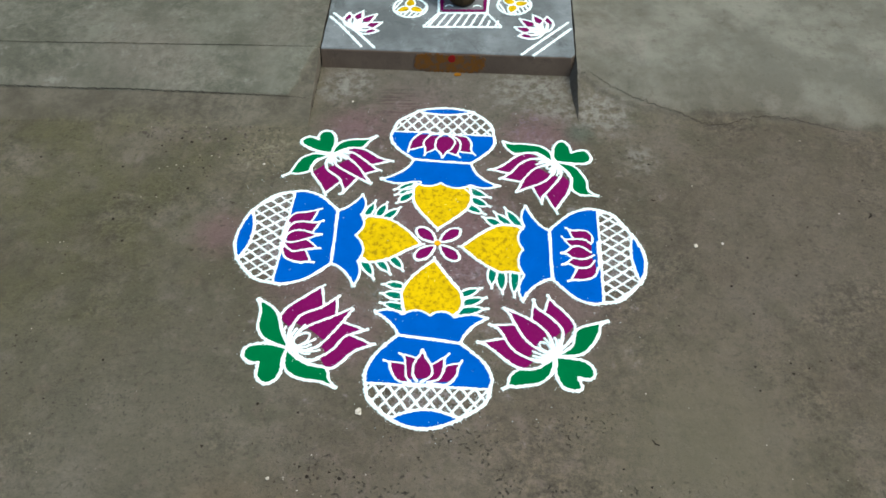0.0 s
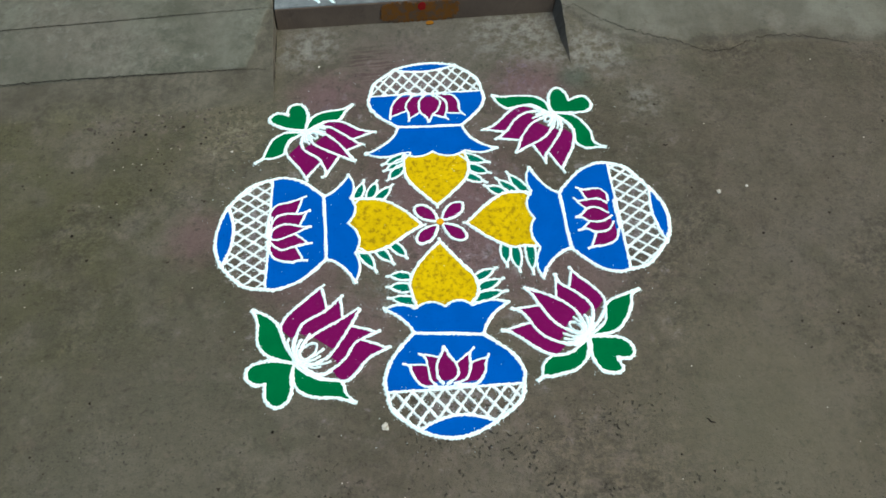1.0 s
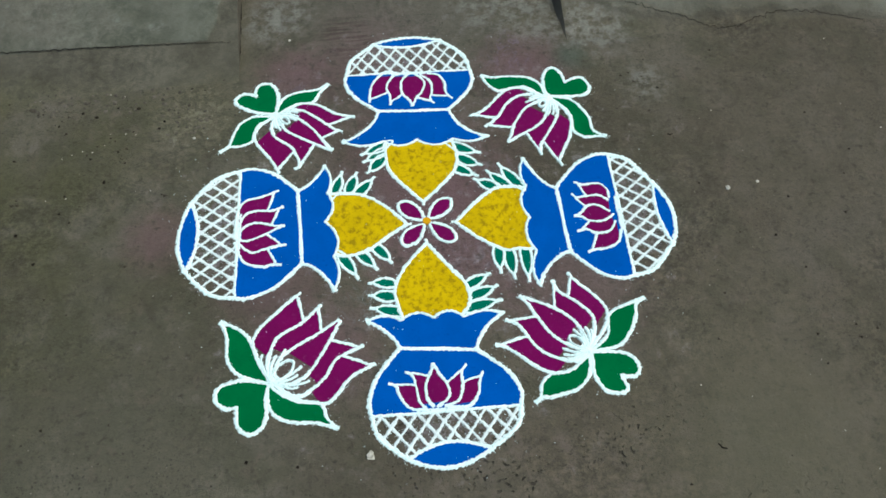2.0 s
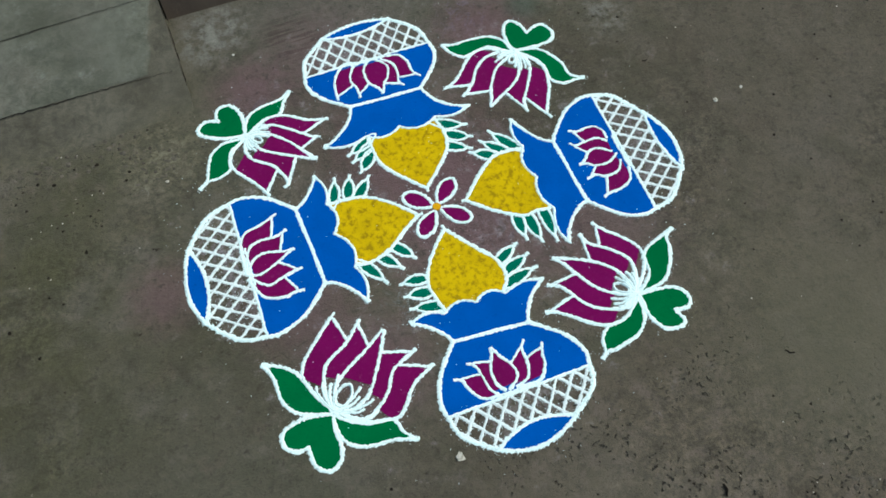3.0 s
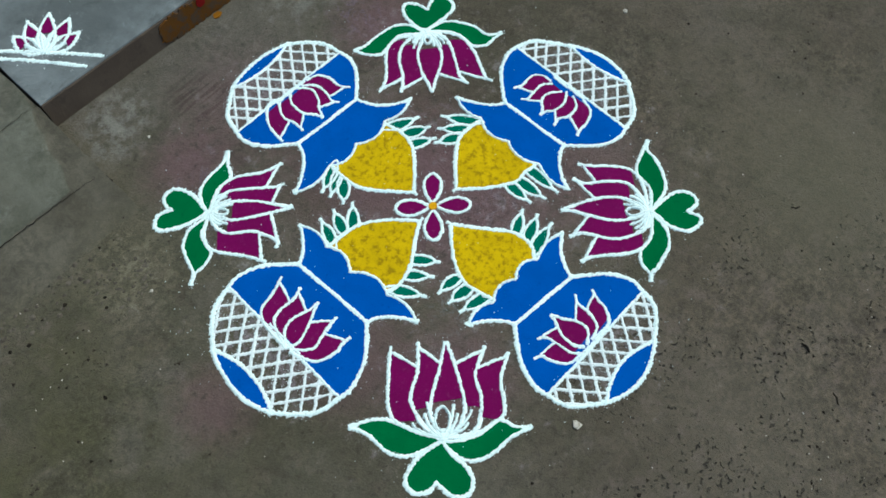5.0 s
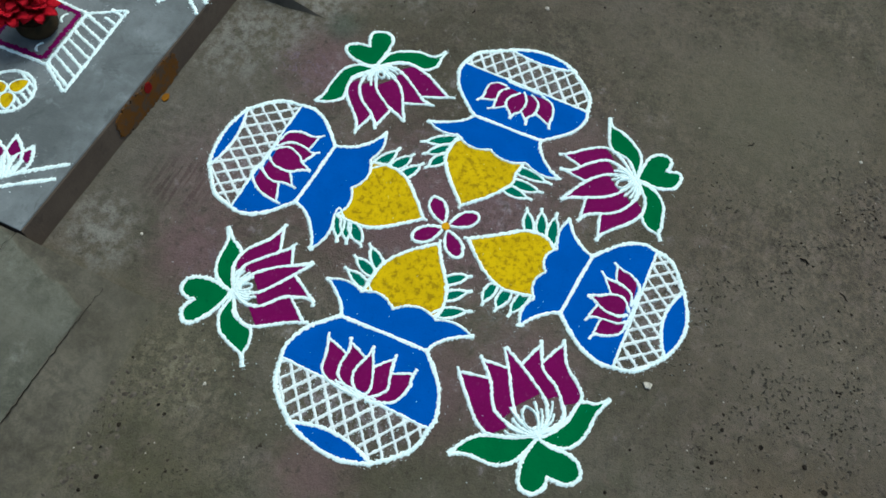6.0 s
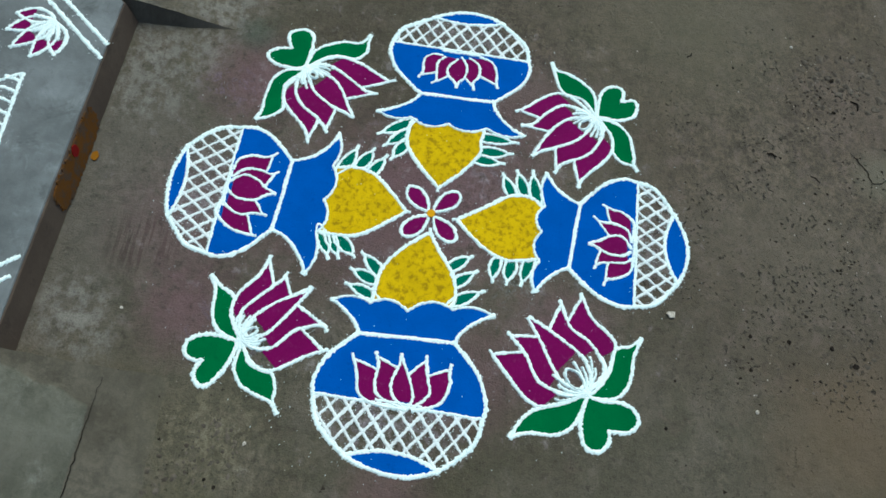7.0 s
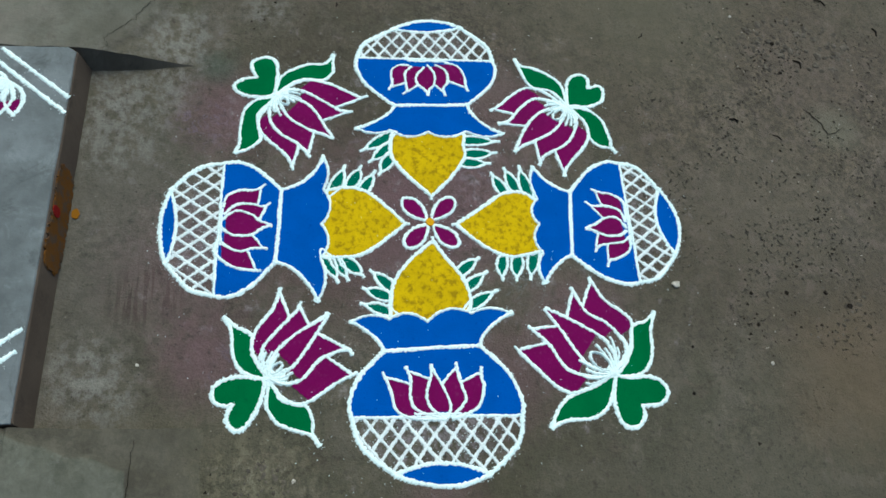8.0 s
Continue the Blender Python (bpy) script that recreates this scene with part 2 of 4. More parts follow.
def slab_and_mortar_material():
    """Weathered grey cement on the slab, dirty brown mortar round it, fading into the earth at the foot."""
    s = Nodes("slab_and_mortar", 0.87, 0.28)
    mid, fine, grain = s.noise(5, 7, 0.68), s.noise(26, 7, 0.7), s.noise(190, 3, 0.7)
    at = s.t.nodes.new("ShaderNodeAttribute")
    at.attribute_name = "cement"
    xyz = s.t.nodes.new("ShaderNodeSeparateXYZ")
    s.put(xyz, 0, s.pos)
    grey = s.mix(s.ramp(mid, 0.36, 0.64), (0.066, 0.065, 0.048), (0.110, 0.108, 0.086))
    grey = s.mix(s.ramp(s.noise(2.3, 6, 0.65), 0.46, 0.68, 0, 0.7), grey, (0.108, 0.096, 0.078))
    grey = s.mix(s.ramp(s.noise(3.1, 7, 0.7), 0.52, 0.68, 0, 0.7), grey, (0.058, 0.058, 0.042))
    grey = s.mix(s.ramp(s.noise(15, 7, 0.75), 0.55, 0.70, 0, 0.4), grey, (0.190, 0.190, 0.165))
    brown = s.mix(s.ramp(s.noise(6.5, 7, 0.68), 0.38, 0.64), (0.056, 0.049, 0.035), (0.092, 0.082, 0.062))
    edge = s.math("ADD", xyz.outputs["Y"], s.math("MULTIPLY", s.math("SUBTRACT", s.noise(7, 6, 0.65), 0.5), 0.20))
    earth, _ = ground_colour(s)
    brown = s.mix(s.ramp(edge, 0.44, 0.56), earth, brown)
    k = s.math("ADD", at.outputs["Fac"], s.math("MULTIPLY", s.math("SUBTRACT", s.noise(20, 6, 0.7), 0.5), 0.9))
    c = s.mix(s.ramp(k, 0.30, 0.75), brown, grey)
    c = s.mix(s.ramp(s.noise(3.0, 5, 0.6), 0.42, 0.62, 0.3, 0.9), c, s.mix(1.0, c, s.ramp(s.noise(34, 8, 0.8, distort=0.4), 0.36, 0.64, 0.72, 1.26), "MULTIPLY"))
    c = s.mix(s.ramp(fine, 0.57, 0.72, 0, 0.45), c, (0.040, 0.036, 0.026))
    c = s.mix(s.ramp(grain, 0.62, 0.76, 0, 0.35), c, (0.034, 0.030, 0.022))
    h = s.math("ADD", s.math("MULTIPLY", fine, 0.8), s.math("ADD", s.math("MULTIPLY", grain, 0.3), mid))
    return s.done(c, h, 0.7, 0.005)


M_WEST = slab_and_mortar_material()
M_STEP = cement_material("grey_step_cement", (0.082, 0.091, 0.094), (0.162, 0.178, 0.188), (0.058, 0.068, 0.064), 0.75)
M_RISER = cement_material("brown_riser", (0.054, 0.038, 0.028), (0.074, 0.054, 0.040), (0.036, 0.026, 0.019))
M_WALL = cement_material("plain_plaster", (0.42, 0.40, 0.36), (0.48, 0.46, 0.42), (0.34, 0.32, 0.28))
M_WHITE = powder_material("white_powder", (0.79, 0.92, 0.92), (0.34, 0.42, 0.42), 0.6, 0.35, 190, 0.53)
M_LATTICE = powder_material("thin_white_powder", (0.74, 0.80, 0.81), (0.34, 0.36, 0.36), 0.75, 0.4)
M_BLUE = powder_material("blue_powder", (0.000, 0.074, 0.36), (0.000, 0.046, 0.23), 0.5)
M_PURPLE = powder_material("magenta_powder", (0.132, 0.000, 0.067), (0.20, 0.04, 0.13), 0.30)
M_GREEN = powder_material("green_powder", (0.000, 0.112, 0.032), (0.000, 0.064, 0.021), 0.45)
M_TEAL = powder_material("dark_green_powder", (0.002, 0.120, 0.075), (0.01, 0.07, 0.05), 0.5)
M_YELLOW = powder_material("yellow_powder", (0.56, 0.375, 0.000), (0.190, 0.118, 0.004), 0.70, 0.6, 66, 0.485)
M_ORANGE = powder_material("turmeric_smear", (0.096, 0.040, 0.008), (0.058, 0.040, 0.028), 0.9, 0.5, 45, 0.47)
M_MARIGOLD = powder_material("turmeric_powder", (0.60, 0.30, 0.005), (0.40, 0.2, 0.01), 0.3)
M_DROP = powder_material("turmeric_drop", (0.21, 0.085, 0.006), (0.14, 0.07, 0.01), 0.5)
M_RED = powder_material("vermilion_powder", (0.150, 0.006, 0.006), (0.10, 0.010, 0.008), 0.3)


def plain_material(name, dark, light, rough, scale=40.0, spec=0.4):
    s = Nodes(name, rough, spec)
    n = s.noise(scale, 5, 0.6)
    return s.done(s.mix(s.ramp(n, 0.35, 0.65), dark, light), n, 0.4, 0.001)


M_CLAY = plain_material("dark_clay", (0.012, 0.008, 0.003), (0.026, 0.017, 0.007), 0.8, 40.0, 0.15)
M_PETAL = plain_material("red_petal", (0.50, 0.004, 0.018), (0.66, 0.010, 0.034), 0.75, 90, 0.12)
M_STONE = plain_material("pale_pebble", (0.30, 0.27, 0.22), (0.52, 0.48, 0.42), 0.85, 130)
M_CRUMB = plain_material("dark_crumb", (0.008, 0.006, 0.005), (0.024, 0.019, 0.014), 0.95, 160, 0.1)
M_SOIL = plain_material("soil_crumb", (0.014, 0.011, 0.008), (0.046, 0.037, 0.028), 0.95, 25, 0.1)
M_GRIT = plain_material("earthy_stone", (0.050, 0.041, 0.031), (0.120, 0.102, 0.082), 0.9, 45, 0.2)


# ---- building ----
def part(name, bm, material, parent=None, label="", smooth=False):
    me = bpy.data.meshes.new(name)
    bm.to_mesh(me)
    bm.free()
    me.materials.append(material)
    if smooth:
        me.shade_smooth()
    ob = new(name, me)
    ob.parent = parent
    return tagged(ob, label)


def base(name, m, label, category, group="", kind=""):
    ob = new(name)
    ob.empty_display_size = 0.05
    ob.matrix_world = m
    return tagged(ob, label, category, group, kind)


def bezier(a, b, c, n):
    return [((1 - t) ** 2 * a[0] + 2 * t * (1 - t) * b[0] + t * t * c[0], (1 - t) ** 2 * a[1] + 2 * t * (1 - t) * b[1] + t * t * c[1])
            for t in (i / n for i in range(n + 1))]


def smooth_through(pts, closed=False, n=8):
    """A smooth curve through points (Catmull-Rom)."""
    k, out = len(pts), []
    for i in range(k if closed else k - 1):
        if closed:
            p = [pts[(i + j) % k] for j in (-1, 0, 1, 2)]
        else:
            p = [pts[min(max(i + j, 0), k - 1)] for j in (-1, 0, 1, 2)]
        for s in range(n):
            t = s / n
            out.append(tuple(0.5 * (2 * p[1][d] + (p[2][d] - p[0][d]) * t + (2 * p[0][d] - 5 * p[1][d] + 4 * p[2][d] - p[3][d]) * t * t
                                    + (3 * p[1][d] - p[0][d] - 3 * p[2][d] + p[3][d]) * t ** 3) for d in (0, 1)))
    return out if closed else out + [pts[-1]]


def resampled(pts, step, closed=False):
    p = np.array(pts + pts[:1] if closed else pts)
    d = np.r_[0, np.cumsum(np.linalg.norm(np.diff(p, axis=0), axis=1))]
    n = max(int(d[-1] / step), 2)
    s = np.linspace(0, d[-1], n + 1)
    out = np.c_[np.interp(s, d, p[:, 0]), np.interp(s, d, p[:, 1])]
    return out[:-1] if closed else out


TRAILS = []


def stroke(pts, width, crest=0.0024, closed=False, foot=0.0003, track=None, step=0.0026, ragged=0.42):
    """A trail of powder let fall from the fingers: a low ridge with an uneven width and crumbly edges."""
    p = resampled(pts, step, closed)
    n = len(p)
    t = np.roll(p, -1, 0) - np.roll(p, 1, 0) if closed else np.gradient(p, axis=0)
    t /= np.linalg.norm(t, axis=1)[:, None] + 1e-9
    side = np.c_[-t[:, 1], t[:, 0]]
    phase = np.random.uniform(0, 100)
    w = np.array([1 + 0.22 * noise.noise((i * step * 28 + phase, 0.3, 0.7)) for i in range(n)]) * 0.46 * width
    if track is not None:
        TRAILS.append((track, p, w))
    if not closed:
        w[0] *= 0.8
        w[-1] *= 0.8
    p = p + side * np.array([0.0012 * noise.noise((i * step * 16 + phase, 5.1, 1.7)) for i in range(n)])[:, None]
    bm = bmesh.new()
    rows = []
    for i in range(n):
        lo, hi = w[i] * np.random.uniform(1 - ragged, 1 + ragged, 2)
        row = []
        for k, z in ((-lo, foot), (-0.62 * lo, 0.72 * crest), (0.0, crest), (0.62 * hi, 0.72 * crest), (hi, foot)):
            q = p[i] + side[i] * k
            row.append(bm.verts.new((q[0], q[1], z * np.random.uniform(0.88, 1.06) if z > foot else z)))
        rows.append(row)
    for i in range(n if closed else n - 1):
        a, b = rows[i], rows[(i + 1) % n]
        for k in range(4):
            bm.faces.new((a[k], b[k], b[k + 1], a[k + 1]))
    if not closed:
        bm.faces.new(rows[0]), bm.faces.new(rows[-1][::-1])
    bmesh.ops.recalc_face_normals(bm, faces=bm.faces)
    return bm


def filled(pts, top=0.0011, foot=0.0002, step=0.005, ragged=0.0008):
    """A patch of spread powder, a thin layer with an uneven rim."""
    p = resampled(pts, step, True) + np.random.uniform(-ragged, ragged, (len(resampled(pts, step, True)), 2))
    area = 0.5 * sum(p[i][0] * p[(i + 1) % len(p)][1] - p[(i + 1) % len(p)][0] * p[i][1] for i in range(len(p)))
    if area < 0:
        p = p[::-1]
    bm = bmesh.new()
    lower = [bm.verts.new((x, y, foot)) for x, y in p]
    upper = [bm.verts.new((x, y, top)) for x, y in p]
    for i in range(len(p)):
        j = (i + 1) % len(p)
        bm.faces.new((lower[i], lower[j], upper[j], upper[i]))
    flat, _, tris, *_ = delaunay_2d_cdt([Vector(q) for q in p], [], [list(range(len(p)))], 1, 1e-6)
    cover = [bm.verts.new((q.x, q.y, top)) for q in flat]
    for tri in tris:
        face = bm.faces.new([cover[i] for i in tri])
        face.normal_update()
        if face.normal.z < 0:
            face.normal_flip()
    return bm


def leaf_sides(a, ctrl, tip, width, blunt=0.8, t0=0.0, scale=1.0, lean=0.0, peak=0.9, n=18):
    """Both sides of a pointed leaf or petal whose middle line bends from a by ctrl to tip."""
    axis = bezier(a, ctrl, tip, n)
    left, right = [], []
    for i, (x, y) in enumerate(axis):
        t = i / n
        if t < t0:
            continue
        j, k = max(i - 1, 0), min(i + 1, n)
        dx, dy = axis[k][0] - axis[j][0], axis[k][1] - axis[j][1]
        d = math.hypot(dx, dy) or 1
        w = 0.5 * width * scale * max(math.sin(math.pi * t ** peak), 0.0) ** blunt
        left.append((x - dy / d * w * (1 + lean), y + dx / d * w * (1 + lean)))
        right.append((x + dy / d * w * (1 - lean), y - dx / d * w * (1 - lean)))
    return left, right


def on_ground(angle, r, z=0.0):
    """The pose of a motif: x to the right, y away from the middle of the drawing."""
    a = radians(angle)
    return pose(math.cos(a) * r, math.sin(a) * r, z, 0, 0, angle - 90)


def inside(poly, x, y):
    hit = False
    for (x1, y1), (x2, y2) in zip(poly, poly[1:] + poly[:1]):
        if (y1 > y) != (y2 > y) and x < (x2 - x1) * (y - y1) / (y2 - y1) + x1:
            hit = not hit
    return hit


def petal(thing, a, ctrl, tip, width, z, edge=0.008, t0=0.0, spur=0.010, lean=0.0, name="petal", fill=M_PURPLE, blunt=0.8, peak=0.9, edge_name="petal_edge", over=None):
    """A coloured petal or leaf with its white powder edge as a sub-part."""
    left, right = leaf_sides(a, ctrl, tip, width, blunt, t0, 0.9, lean, peak)
    body = part(name, filled(left + right[::-1], z), fill, thing)
    left, right = leaf_sides(a, ctrl, tip, width, blunt, 0.0, 1.0, lean, peak)
    dx, dy = tip[0] - left[-4][0] / 2 - right[-4][0] / 2, tip[1] - left[-4][1] / 2 - right[-4][1] / 2
    d = math.hypot(dx, dy)
    end = (tip[0] + dx / d * spur, tip[1] + dy / d * spur)
    for side in (left, right):
        shown = [q for q in side if over is None or not inside(over, *q)]
        part(edge_name, stroke(shown + [end], edge, z + 0.0012, track=thing), M_WHITE, body)
    return body


def rib_flower(thing, arcs, meets, level, edge, bare, fill=M_PURPLE):
    """Five petals between six arcs that run from the root to the tips (from one outer side to the other).
    Each side petal is closed by a short line from its tip to the place on the next arc that meets names.
    bare: how far from the root the colour begins."""
    root_y = max(a[0][1] for a in arcs)
    arcs = [np.array(resampled(smooth_through(list(a)), 0.004)) for a in arcs]

    def coloured(arc, share, stop=None):
        """The run of an arc along the coloured part of its petal."""
        n = len(arc) if stop is None else stop + 1
        depth = bare * share * random.uniform(0.9, 1.1)
        keep = [tuple(q) for q in arc[:n] if root_y - q[1] > depth]
        return keep or [tuple(q) for q in arc[max(n - 3, 0):n]]

    order = ((0, 1, meets[0]), (1, 2, meets[1]), (5, 4, meets[3]), (4, 3, meets[2]), (2, 3, None))
    for outer, inner, meet in order:
        a, b = arcs[outer], arcs[inner]
        if meet is None:
            body = part("petal", filled(coloured(a, 1.0) + coloured(b, 1.0)[::-1], level), fill, thing)
            part("petal_edge", stroke([tuple(q) for q in a], edge, level + 0.0013, track=thing), M_WHITE, body)
            part("petal_edge", stroke([tuple(q) for q in b], edge, level + 0.0013, track=thing), M_WHITE, body)
            continue
        share = 0.45 if outer in (0, 5) else 0.8
        k = int(np.argmin(np.linalg.norm(b - np.array(meet), axis=1)))
        start = a[max(len(a) - 4, 0)]
        body = part("petal", filled(coloured(a, share, len(a) - 3) + coloured(b, share, k)[::-1], level), fill, thing)
        part("petal_edge", stroke([tuple(q) for q in a], edge, level + 0.0013, track=thing), M_WHITE, body)
        bow = ((start[0] + b[k][0]) / 2 + random.uniform(-0.002, 0.002), (start[1] + b[k][1]) / 2 - 0.002)
        part("petal_edge", stroke(bezier(tuple(start), bow, tuple(b[k]), 6), edge * 0.85, level + 0.0013, track=thing), M_WHITE, body)



# ---- setting ----
def grid_sheet(xs, ys, height):
    bm = bmesh.new()
    v = [[bm.verts.new((x, y, height(x, y))) for y in ys] for x in xs]
    for i in range(len(xs) - 1):
        for j in range(len(ys) - 1):
            bm.faces.new((v[i][j], v[i + 1][j], v[i + 1][j + 1], v[i][j + 1]))
    return bm


far = [-300.0, -60.0, -12.0, -4.0]
near = [round(-2.4 + 0.06 * i, 3) for i in range(81)]


def lie(x, y):
    """Almost level under the drawing, uneven further out."""
    away = min(max((math.hypot(x, y) - 0.75) / 0.5, 0), 1)
    return -0.0005 + away * min(0.004 * noise.noise((x * 2.3, y * 2.3, 0.4)), 0.003)


ground = part("ground", grid_sheet(far + near + [-v for v in far[::-1]], far + near + [-v for v in far[::-1]], lie), M_GROUND, smooth=True)
tagged(ground, "brown-grey trodden earth and cement with dark specks", "ground", kind="structure")

STEP_Z, STEP_W, STEP_E, STEP_Y = 0.066, -0.437, 0.421, 0.762


def slab(outline, z0, z1, wobble=0.0, bevel=0.004, skew=0.0):
    """A cast slab over an outline in plan, its top rim rounded and a little uneven. skew: how far the front leans back."""
    bm = bmesh.new()
    p = resampled(outline, 0.03, True)
    rings = []
    cx, cy = p.mean(axis=0)
    for z, inset in ((z0, 0.0), (z1 - bevel, 0.0), (z1 - bevel * 0.3, bevel * 0.4), (z1, bevel * 1.3)):
        ring = []
        for x, y in p:
            d = math.hypot(x - cx, y - cy)
            k = 1 - inset / d
            j = wobble * noise.noise((x * 23, y * 23, z * 40))
            ring.append(bm.verts.new((cx + (x - cx) * k + j, cy + (y - cy) * k + j + skew * (z - z0) / (z1 - z0), z)))
        rings.append(ring)
    n = len(p)
    for a, b in zip(rings, rings[1:]):
        for i in range(n):
            bm.faces.new((a[i], a[(i + 1) % n], b[(i + 1) % n], b[i]))
    bm.faces.new(rings[-1])
    bmesh.ops.recalc_face_normals(bm, faces=bm.faces)
    return bm


# the door step: a grey cement top on a brown riser
step = base("door_step", pose(0, STEP_Y, 0), "low cement door step with grey top and brown riser", "step", kind="structure")
w, e = STEP_W + 0.002, STEP_E - 0.002
part("riser", slab([(w, 0.0095), (e, -0.0155), (e, 0.3), (w, 0.3)], -0.02, STEP_Z - 0.0035, 0.0015, 0.003, 0.021), M_RISER, step, "dark brown painted riser")
part("step_top", slab([(w, 0.0345), (e, 0.0085), (e, 2.742), (w, 2.742)], STEP_Z - 0.0036, STEP_Z, 0.0015, 0.003), M_STEP, step, "smooth grey cement top")

# turmeric smear and vermilion dot on the riser, a drop of turmeric on the ground
smear = base("turmeric_mark", pose(0, STEP_Y + 0.0074, 0.032, 0, 0, -1.7), "orange turmeric smear with a red vermilion dot on the riser", "mark")


def upright(bm, lean):
    for v in bm.verts:
        x, y, z = v.co
        v.co = (x, -z + y * lean, y)
    return bm


ring = [(0.118 * math.copysign(abs(math.cos(a)) ** 0.55, math.cos(a)) + 0.003 * math.sin(5 * a), 0.0300 * math.copysign(abs(math.sin(a)) ** 0.35, math.sin(a)) - 0.001) for a in (math.tau * i / 40 for i in range(40))]
part("smear", upright(filled(ring, 0.0007, -0.003, 0.004, 0.0045), 0.2545), M_ORANGE, smear)
dot = [(0.008 + 0.0125 * math.cos(a), 0.016 + 0.013 * math.sin(a)) for a in (math.tau * i / 16 for i in range(16))]
part("dot", upright(filled(dot, 0.0022, 0.0, 0.005, 0.0012), 0.2545), M_RED, smear, "dark red vermilion dot")
drop = part("turmeric_drop", filled([(0.029 + 0.012 * math.cos(a), 0.749 + 0.009 * math.sin(a)) for a in (math.tau * i / 14 for i in range(14))], 0.003, 0, 0.004, 0.0014), M_DROP)
tagged(drop, "small orange drop of turmeric on the ground", "turmeric")


def apron(name, xs, ys, height, material, floor=-0.03, lean=0.0):
    """A sloping sheet with its sides closed down to the ground; lean: how far the foot of the side by the step stands out."""
    bm = grid_sheet(xs, ys, height)
    rim = [ed for ed in bm.edges if ed.is_boundary]
    ext = bmesh.ops.extrude_edge_only(bm, edges=rim)
    for v in ext["geom"]:
        if isinstance(v, bmesh.types.BMVert):
            v.co.z = floor
            if 0 < v.co.x < 0.46:
                v.co.x -= lean
    bmesh.ops.recalc_face_normals(bm, faces=bm.faces)
    for v in bm.verts:
        if abs(v.co.x) < 0.46:
            v.co.x += math.copysign(0.0035 * (0.5 + noise.noise((v.co.y * 26, v.co.z * 40, 3.0))), v.co.x)
    # sideways faces take the second, darker cement that has shade painted in
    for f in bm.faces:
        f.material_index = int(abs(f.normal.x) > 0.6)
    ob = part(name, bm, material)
    ob.data.materials.append(M_SIDE_SHADE)
    return ob


def span(a, b, n):
    return [a + (b - a) * i / n for i in range(n + 1)]


W_X, E_X = STEP_W - 0.002, STEP_E + 0.002
east = span(E_X, 1.6, 60) + span(1.63, 2.4, 20) + [3.2, 5.0, 9.0]
def slab_mask(x, y):
    """1 on the cement slab beside the step, 0 on the brown mortar round it."""
    front = 0.607 + 0.006 * noise.noise((x * 5, 2.0, 0.0)) + 0.003 * noise.noise((x * 31, 6.0, 0.0)) - 0.012 * (x + 1.0)
    end = -0.520 + 0.30 * (y - 0.60) + 0.010 * noise.noise((y * 22, 9.0, 0.0)) + 0.2 * max(y - 0.79, 0)
    return min(max((y - front) / 0.010 + 0.5, 0), 1) * min(max((end - x) / 0.016 + 0.5, 0), 1)


def west_top(x, y):
    t = min(max((y - 0.455) / 0.345, 0), 1)
    z = -0.003 + (STEP_Z - 0.001) * t + 0.0024 * noise.noise((x * 6, y * 6, 2.2)) * min(t * 3, 1) + 0.0012 * noise.noise((x * 21, y * 21, 5.2))
    seam = 0.8085 + 0.011 * (x + 0.44) / 4.0
    groove = max(1 - abs(y - seam) / 0.0045, 0) * (0.35 + 0.65 * max(noise.noise((x * 4, 3.0, 1.0)) + 0.5, 0))
    return z + 0.0042 * (slab_mask(x, y) - 1) * min(t * 2.5, 1) - 0.0045 * groove


west = [-9.0, -5.0, -3.2] + span(-2.4, -0.66, 48) + span(-0.65, W_X, 44)
ys_w = span(0.42, 0.585, 8) + span(0.592, 0.632, 13) + span(0.645, 0.795, 10) + span(0.799, 0.820, 14) + span(0.84, 1.99, 22) + [2.5, 3.0, 3.499]
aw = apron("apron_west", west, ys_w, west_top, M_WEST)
cover = aw.data.attributes.new("cement", "FLOAT", "POINT")
cover.data.foreach_set("value", [slab_mask(v.co.x, v.co.y) for v in aw.data.vertices])
tagged(aw, "pale weathered cement slab on a brown mortar slope", "apron", kind="structure")


def cement_front(x):
    """Where the cement of the slope has broken away: far back beside the step, further forward along the house."""
    return 0.545 + 0.19 * math.exp(-max(x - 0.40, 0) / 0.17) + 0.018 * math.sin(9.0 * x - 1.0) * min(max((x - 0.6) / 0.3, 0), 1) - 0.05 * min(max(x - 1.1, 0), 0.6)


def east_top(x, y):
    """Rises from the ground in a worn, uneven slope to the ledge beside the step."""
    t = min(max((y - 0.50) / 0.29, 0), 1)
    ragged = 0.004 * noise.noise((x * 5, y * 9, 1.2)) + 0.0025 * noise.noise((x * 15, y * 15, 7.0))
    return -0.003 + (STEP_Z - 0.001) * (0.35 * t + 0.65 * t * t * (3 - 2 * t)) + ragged * min(2.5 * t, 1)


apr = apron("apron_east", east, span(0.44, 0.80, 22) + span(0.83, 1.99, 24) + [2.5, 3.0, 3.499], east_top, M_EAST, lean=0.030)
beyond = apr.data.attributes.new("behind_edge", "FLOAT", "POINT")
beyond.data.foreach_set("value", [v.co.y - cement_front(v.co.x) for v in apr.data.vertices])
tagged(apr, "patched grey cement slope along the house front", "apron", kind="structure")

wall = part("wall_north", slab([(-9, 3.5), (9, 3.5), (9, 3.7), (-9, 3.7)], 0.0, 2.9, 0.0, 0.01), M_WALL)
tagged(wall, "plain plastered house wall behind the step", "wall", kind="structure")


# ---- the powder drawing on the ground ----
GROUP_POTS, GROUP_LOTUS = "pots round the middle flower", "lotuses between the pots"


